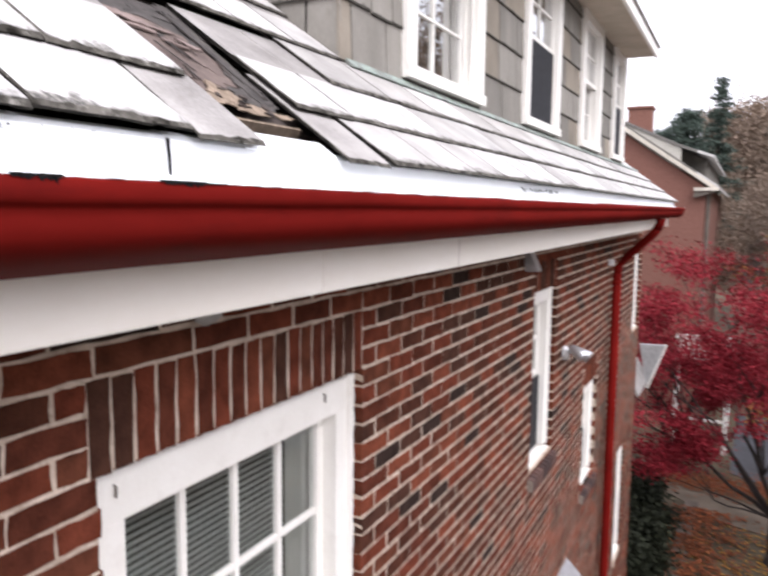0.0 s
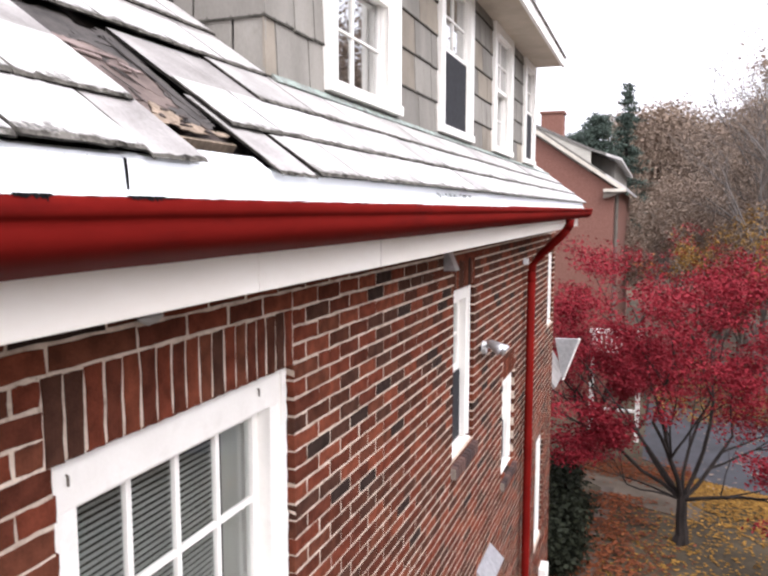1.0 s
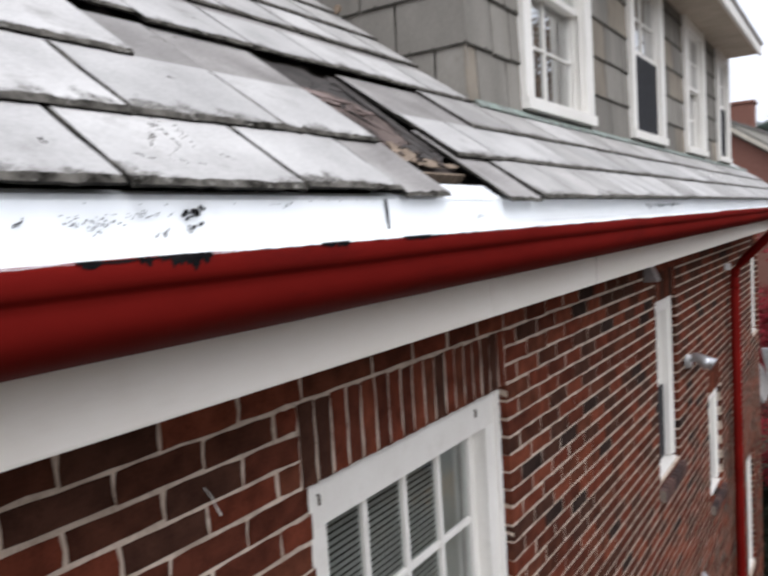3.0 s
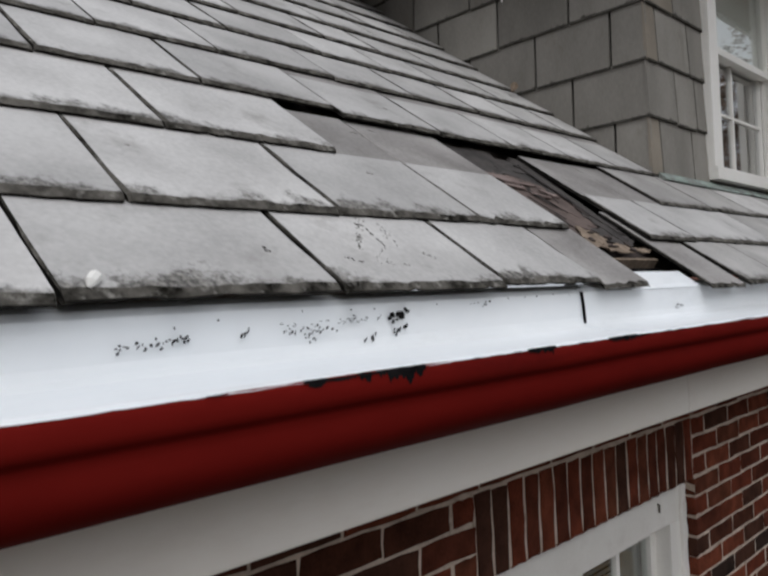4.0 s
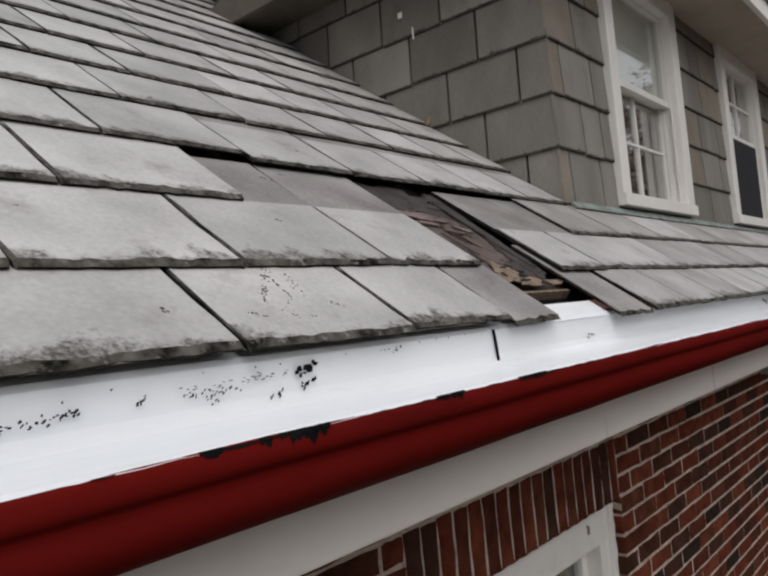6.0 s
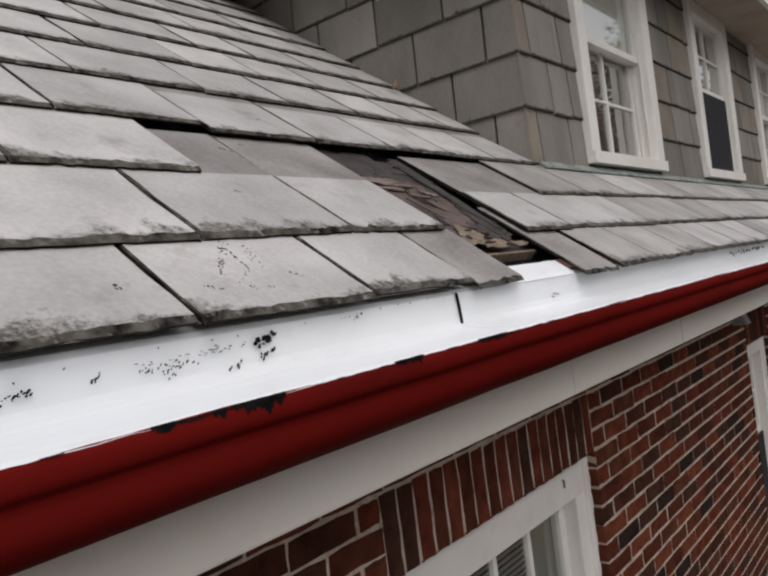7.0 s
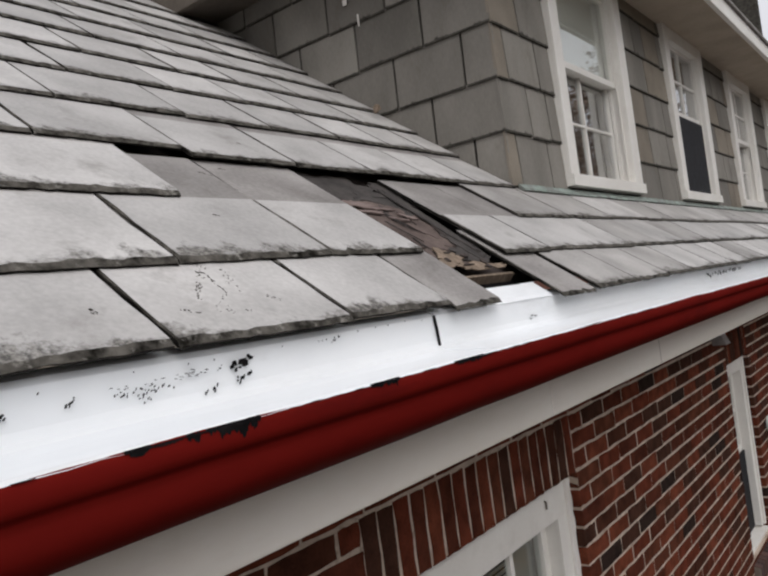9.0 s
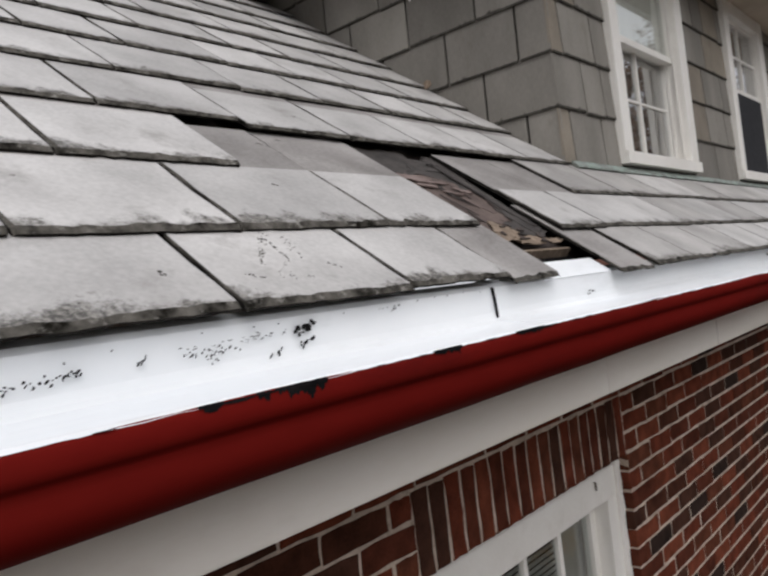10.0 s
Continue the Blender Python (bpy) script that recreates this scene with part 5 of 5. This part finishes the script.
# the same woods, unseen along the street: mirrored in dormer panes, dimming the wall
for i, (x, y, a) in enumerate(((13, -1.5, 40), (14.5, 4.0, 100), (13.5, 9.0, 200), (15.5, 14.0, 310), (19, 1.0, 15), (20, 8.0, 70))):
    copy_thing(bare if i % 2 else grown[(1, 2, 3, 7, 3, 2)[i]], pose(x, y, 0, 0, 0, a) @ Matrix.Scale(0.9 if i % 2 else 1.4, 4))

for x, y, a, k in ((10.6, 31.5, 60, 0.95), (8.8, 34.0, 200, 1.05), (12.6, 33.5, 310, 1.0), (7.6, 38.0, 120, 1.1)):
    copy_thing(bare, pose(x, y, 0, 0, 0, a) @ Matrix.Scale(k, 4))
for i, (x, y, a, k) in enumerate(((10.8, 27.0, 30, 1.7), (10.5, 21.0, 140, 1.5), (14.0, 33.0, 250, 1.9), (12.5, 16.0, 75, 1.6), (14.5, 39.0, 190, 1.8))):
    copy_thing(grown[(1, 2, 7, 3, 3)[i]], pose(x, y, 0, 0, 0, a) @ Matrix.Scale(k, 4))


def conifer(base, hgt, wid, seed, spire=False):
    """Whorls of drooping boughs on a straight trunk: a dense broad crown, or an open spire with bare gaps."""
    rng = random.Random(seed)
    t = thing("conifer_tree", "tall open dark green spruce behind the neighbouring house" if spire else "dark green round-topped conifer behind the neighbouring house", "tree", at=base)
    b = Vector(base)
    segs = [([b, b + Vector((0, 0, hgt * 0.5)), b + Vector((0.05, 0, hgt))], [0.2, 0.12, 0.02])]
    tips = []
    whorls = 36 if spire else 60
    for k in range(whorls):
        q = k / whorls
        for _ in range(6 if spire else 7):
            z = min(hgt * (0.30 + 0.69 * q) + rng.uniform(-0.3, 0.3), hgt)
            a = rng.uniform(0, 6.283)
            shape = 1.0 - q if spire else math.sqrt(max(0.0, 1.0 - q ** 2.6))
            ln = wid * shape * (rng.uniform(0.3, 1.0) ** 1.3 if spire else rng.uniform(0.55, 1.0)) + 0.12
            if spire and rng.random() < 0.15:
                continue
            d = Vector((math.cos(a), math.sin(a), -0.12 if spire else 0.05))
            end = b + Vector((0, 0, z)) + d * ln
            segs.append(([b + Vector((0, 0, z)), end], [0.03, 0.01]))
            for u in (0.35, 0.6, 0.8, 1.0):
                tips.append(b + Vector((0, 0, z)) + d * ln * u)
    raw("trunk", *tubes_mesh(segs), BARK, t)
    raw("crown", *leaves_mesh(tips, 16 if spire else 18, 0.065, 0.15 if spire else 0.20, 0.5, rng), LEAF_GREEN, t)


conifer((-0.35, 45.0, 0.0), 12.9, 2.7, 52, spire=True)
conifer((-1.9, 44.0, 0.0), 11.0, 1.75, 51)
conifer((-3.6, 47.0, 0.0), 10.2, 1.6, 53)
# far wooded rise
rng = random.Random(61)
tips = []
for _ in range(6000):
    x = rng.uniform(-9, 32)
    top = 7.5 if x < -2 else 13.6 + 2.5 * noise.noise(Vector((x * 0.25, 3.0, 0)))
    tips.append(Vector((x, rng.uniform(62, 80), rng.uniform(0, 1) ** 0.7 * top)))
tagged(raw("far_woods", *leaves_mesh(tips, 80, 0.115, 0.62, 0.8, rng), LEAF_BROWN), "distant brown autumn woods", "woods", kind="stuff")

# shrubs at the foot of the wall
for x, y, r, sd in ((0.05, 11.1, 0.34, 71), (-0.10, 12.0, 0.38, 72), (-0.12, 13.0, 0.40, 73), (-0.3, 14.2, 0.4, 74)):
    rng = random.Random(sd)
    s = thing("shrub", "dark evergreen shrub near the corner of the house", "shrub", at=(x, y, 0))
    segs, tips = grow((x, y, 0), [((rng.uniform(-0.6, 0.6), rng.uniform(-0.6, 0.6), 1), r * 0.9, 0.02) for _ in range(6)], rng, 2, 0.7, 0.1)
    raw("stems", *tubes_mesh(segs), BARK, s)
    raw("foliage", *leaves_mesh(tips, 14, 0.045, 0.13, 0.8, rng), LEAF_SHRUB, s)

# ---- entrance hood on the far end of the house ----
hd = thing("entrance_hood", "grey sloping entrance hood with a white edge", "canopy", at=(0.1, 10.6, 3.1))
part("hood_roof", prism([(-0.35, 3.72), (0.02, 3.12), (0.05, 3.14), (-0.32, 3.75)], 10.16, 11.3), SLATE_CLEAN, hd)
bm = bmesh.new()
vs = [bm.verts.new(c) for c in ((-0.06, 10.9, 3.70), (0.27, 11.0, 3.69), (0.05, 11.0, 3.08), (-0.06, 10.96, 3.70), (0.27, 11.06, 3.69), (0.05, 11.06, 3.08))]
for f in ((0, 1, 2), (5, 4, 3), (0, 3, 4, 1), (1, 4, 5, 2), (2, 5, 3, 0)):
    bm.faces.new([vs[i] for i in f])
part("gable_panel", bm, ALU, hd, "grey triangular end panel")
part("edge_board", tube([(0.275, 11.03, 3.70), (0.05, 11.03, 3.06)], [0.02, 0.02], 4), WHITE, hd)

# ---- neighbouring house ----
NY = 20.0
nb = thing("neighbour_house", "neighbouring red brick house with slate roof and grey dormer", "house", at=(-3.5, NY, 0))
NBRICK = material("far_brick", (0.155, 0.072, 0.054), (0.215, 0.104, 0.080), 0.9, 30, 0.3, 120)
NTRIM = material("weathered_tan_trim", (0.46, 0.42, 0.35), (0.60, 0.56, 0.48), 0.8, 6, 0.1)
NCLAD = material("pale_clapboard", (0.36, 0.345, 0.30), (0.46, 0.44, 0.39), 0.85, 3, 0.2, 40, stretch=(1, 1, 6))
part("gable_wall", (lambda bm: (prism([(0.26, 0.0), (0.26, 6.15), (-1.77, 7.55), (-4.2, 9.2), (-8.6, 6.15), (-8.6, 0.0)], NY, NY + 0.3, bm=bm)))(bmesh.new()), NBRICK, nb)
part("side_wall", box(-0.04, 0.26, NY + 0.301, NY + 14, 0, 6.15), NBRICK, nb)
part("roof", prism([(0.55, 6.10), (0.55, 6.18), (-4.2, 9.45), (-4.2, 9.36)], NY - 0.12, NY + 14), SLATE, nb)
part("rake_board", prism([(0.50, 6.05), (0.50, 6.16), (-4.2, 9.38), (-4.2, 9.26)], NY - 0.16, NY - 0.121), NTRIM, nb)
part("eave_return", box(0.0, 0.56, NY - 0.2, NY + 0.1, 6.05, 6.13, 0.01), NTRIM, nb)
# dark piece paints the shadow line below the eave return
part("eave_moulding", prism([(0.0, 5.88), (0.0, 6.049), (0.50, 6.049), (0.30, 5.96)], NY - 0.16, NY + 0.05), CHARCOAL, nb, "dark eave underside painting its shadow line")
part("dormer_cheek", prism([(-1.95, 7.60), (-1.95, 7.93), (-0.36, 7.17), (-0.34, 6.50)], NY + 0.05, NY + 0.25), NCLAD, nb, "pale clapboard dormer cheek")
part("dormer_wall", prism([(0.20, 6.2), (0.20, 6.90), (-0.36, 7.12), (-1.9, 7.8), (-1.9, 7.0)], NY + 1.2, NY + 11), SHINGLE, nb)
part("dormer_roof", prism([(0.42, 6.86), (0.42, 6.92), (-0.36, 7.20), (-3.5, 8.66), (-3.5, 8.58), (-0.36, 7.13)], NY + 0.02, NY + 11.3), SLATE, nb)
ch = part("chimney", box(-1.95, -1.32, NY + 2.0, NY + 2.6, 7.4, 8.38, 0.01), NBRICK, nb)
part("chimney_cap", box(-1.99, -1.28, NY + 1.96, NY + 2.64, 8.38, 8.45, 0.01), NBRICK, ch)
part("downspout", tube([(0.33, NY + 0.1, 6.05), (0.33, NY + 0.1, 0.2)], [0.05, 0.05], 8), CHARCOAL, nb)
# its white porch with posts, rail and lattice
porch = thing("porch", "white painted porch with posts, railing and lattice by the neighbouring house", "porch", at=(0.5, 18.5, 0))
for x in (-0.03, 1.05):
    part("post", box(x - 0.05, x + 0.05, 18.2, 18.3, 0, 2.6, 0.008), WHITE, porch)
part("rail", box(-0.03, 1.05, 18.22, 18.28, 2.16, 2.24, 0.006), WHITE, porch)
part("rail", box(-0.1, 1.1, 18.2, 18.3, 2.62, 2.72, 0.006), WHITE, porch)
for i in range(9):
    part("baluster", box(0.04 + i * 0.115, 0.075 + i * 0.115, 18.235, 18.265, 2.24, 2.62), WHITE, porch)
part("rail", box(-0.03, 1.05, 18.22, 18.28, 0.72, 0.78, 0.006), WHITE, porch)
# ---- brick sills and lintels ----
def brick_mesh(dx, dy, dz, rng):
    """A brick with a worn, uneven face outline; origin at its front lower corner."""
    n_long, n_short = (4, 2) if dy > dz else (2, 4)
    ring = [(dy * i / n_long, 0.0) for i in range(n_long)] + [(dy, dz * i / n_short) for i in range(n_short)]
    ring += [(dy * (1 - i / n_long), dz) for i in range(n_long)] + [(0.0, dz * (1 - i / n_short)) for i in range(n_short)]
    worn = [(y + (0.0015 if y > dy / 2 else -0.0015) + rng.uniform(-0.0032, 0.0032), z + (0.0015 if z > dz / 2 else -0.0015) + rng.uniform(-0.0026, 0.0026)) for y, z in ring]
    bm = bmesh.new()
    back = [bm.verts.new((-dx, y, z)) for y, z in ring]
    edge = [bm.verts.new((-0.0030, y, z)) for y, z in worn]
    face = []
    for y, z in worn:
        c = 0.0025 + rng.uniform(0.0, 0.0015)
        face.append(bm.verts.new((rng.uniform(-0.0006, 0.0008), y + (c if y < dy / 2 else -c), z + (c if z < dz / 2 else -c))))
    bm.faces.new(face)
    bm.faces.new(back[::-1])
    n = len(ring)
    for a, b in ((back, edge), (edge, face)):
        for i in range(n):
            bm.faces.new((a[i], a[(i + 1) % n], b[(i + 1) % n], b[i]))
    bmesh.ops.recalc_face_normals(bm, faces=bm.faces)
    me = bpy.data.meshes.new("brick")
    bm.to_mesh(me)
    bm.free()
    return me


BRICK_CACHE = {}
br_rng = random.Random(17)
near_count = 0
far_v, far_f = [], []


def lay(y, z, dy, dz, depth=0.10, x=0.0, near=False):
    """Lays one brick; the near ones are objects of their own, the rest are joined."""
    global near_count
    dx = x + br_rng.uniform(-0.0012, 0.0015)
    if near and near_count < 298:
        near_count += 1
        key = (round(dy, 2), round(dz, 3), depth, br_rng.randrange(5))
        if key not in BRICK_CACHE:
            BRICK_CACHE[key] = brick_mesh(depth, round(dy, 2), dz, br_rng)
            BRICK_CACHE[key].materials.append(BRICK)
        ob = new("brick", BRICK_CACHE[key])
        ob.parent = wall
        ob.location = (dx, y + br_rng.uniform(-0.001, 0.001), z + br_rng.uniform(-0.001, 0.001))
        ob.scale = (1, dy / round(dy, 2), 1)
        ob.rotation_euler = (br_rng.uniform(-0.009, 0.009), 0, br_rng.uniform(-0.004, 0.004))
        return
    if y > 3.25:
        z, dz = z + 0.0012, dz - 0.0024
    b = len(far_v)
    far_v.extend(((dx - depth, y, z), (dx - depth, y + dy, z), (dx - depth, y + dy, z + dz), (dx - depth, y, z + dz), (dx, y, z), (dx, y + dy, z), (dx, y + dy, z + dz), (dx, y, z + dz)))
    for f in ((4, 5, 6, 7), (0, 1, 5, 4), (1, 2, 6, 5), (2, 3, 7, 6), (3, 0, 4, 7)):
        far_f.append(tuple(b + i for i in f))


# sill bricks and their mortar are darker than the wall's
SILLB = material("dark_sill_brick", (0.045, 0.032, 0.032), (0.11, 0.06, 0.05), 0.9, 9, 0.4, 90, spread=0.4)
MORTAR_D = material("dark_sill_mortar", (0.16, 0.13, 0.11), (0.27, 0.23, 0.19), 0.95, 20, 0.3)
BJ = 0.0112
# soldier courses over the windows, rowlock sills below
SOLDIERS = {}
for key, (y0, y1, z0, z1) in OPENINGS.items():
    if key in ("w5", "w6"):
        continue
    top = z1 + 3 * COURSE
    a, b = (y0 - 0.03, y1) if key == "w1" else (y0, y1)
    n = round((b - a) / 0.0665)
    SOLDIERS[key] = (a, b, z1, top)
    for i in range(n):
        lay(a + (b - a) * i / n + 0.005, z1 + 0.004, (b - a) / n - 0.010, top - z1 - 0.004, near=key == "w1")
for key in ("w1", "w2", "w3"):
    y0, y1, z0, z1 = OPENINGS[key]
    n = round((y1 - y0 + 0.06) / 0.0677)
    sill = thing("brick_sill", "sloping sill of dark rowlock bricks", "sill", "brick sills", at=(0, (y0 + y1) / 2, z0))
    for i in range(n):
        a, b = y0 - 0.03 + (y1 - y0 + 0.06) * i / n + BJ / 2, y0 - 0.03 + (y1 - y0 + 0.06) * (i + 1) / n - BJ / 2
        part("brick", prism([(-0.13, z0 + 0.004), (0.040, z0 - 0.036), (0.040, z0 - 0.115), (-0.13, z0 - 0.09)], a, b), SILLB, sill)
    part("mortar", prism([(-0.13, z0), (0.036, z0 - 0.040), (0.036, z0 - 0.112), (-0.13, z0 - 0.10)], y0 - 0.03, y1 + 0.03), MORTAR_D, sill)
k0 = math.floor((5.36 - JOINT_Z) / COURSE)
for k in range(k0, -77, -1):
    z = JOINT_Z + k * COURSE + BJ / 2
    zc = z + COURSE / 2
    if z < -0.1:
        break
    cuts = [(a, b) for a, b, c, d in list(OPENINGS.values()) + list(SOLDIERS.values()) if c - 0.02 < zc < d + 0.0]
    # the bond shifts by a part brick at the near window
    left = 1.25 if k % 2 else 1.148
    joints = [left - 0.206 * i for i in range(int((left - WALL_START) / 0.206), -2, -1)]
    if joints[-1] > 1.4:
        joints.pop()
    off = 2.5 + (LEN / 2 if k % 2 else 0.0)
    joints += [q for q in (off + LEN * i for i in range(-8, 40)) if joints[-1] + 0.09 < q < WALL_END - 0.03] + [WALL_END]
    for y, y_next in zip(joints, joints[1:]):
        spans = [(y + BJ / 2, y_next - BJ / 2)]
        for a, b in cuts:
            spans = [q for s0, s1 in spans for q in ((s0, min(s1, a)), (max(s0, b), s1)) if q[1] - q[0] > 0.03]
        for s0, s1 in spans:
            lay(s0, z, s1 - s0, COURSE - BJ, near=y < 3.25 and z > 4.20 and y > 0.35)
tagged(raw("brick_field", far_v, far_f, BRICK_FAR, wall), kind="stuff")
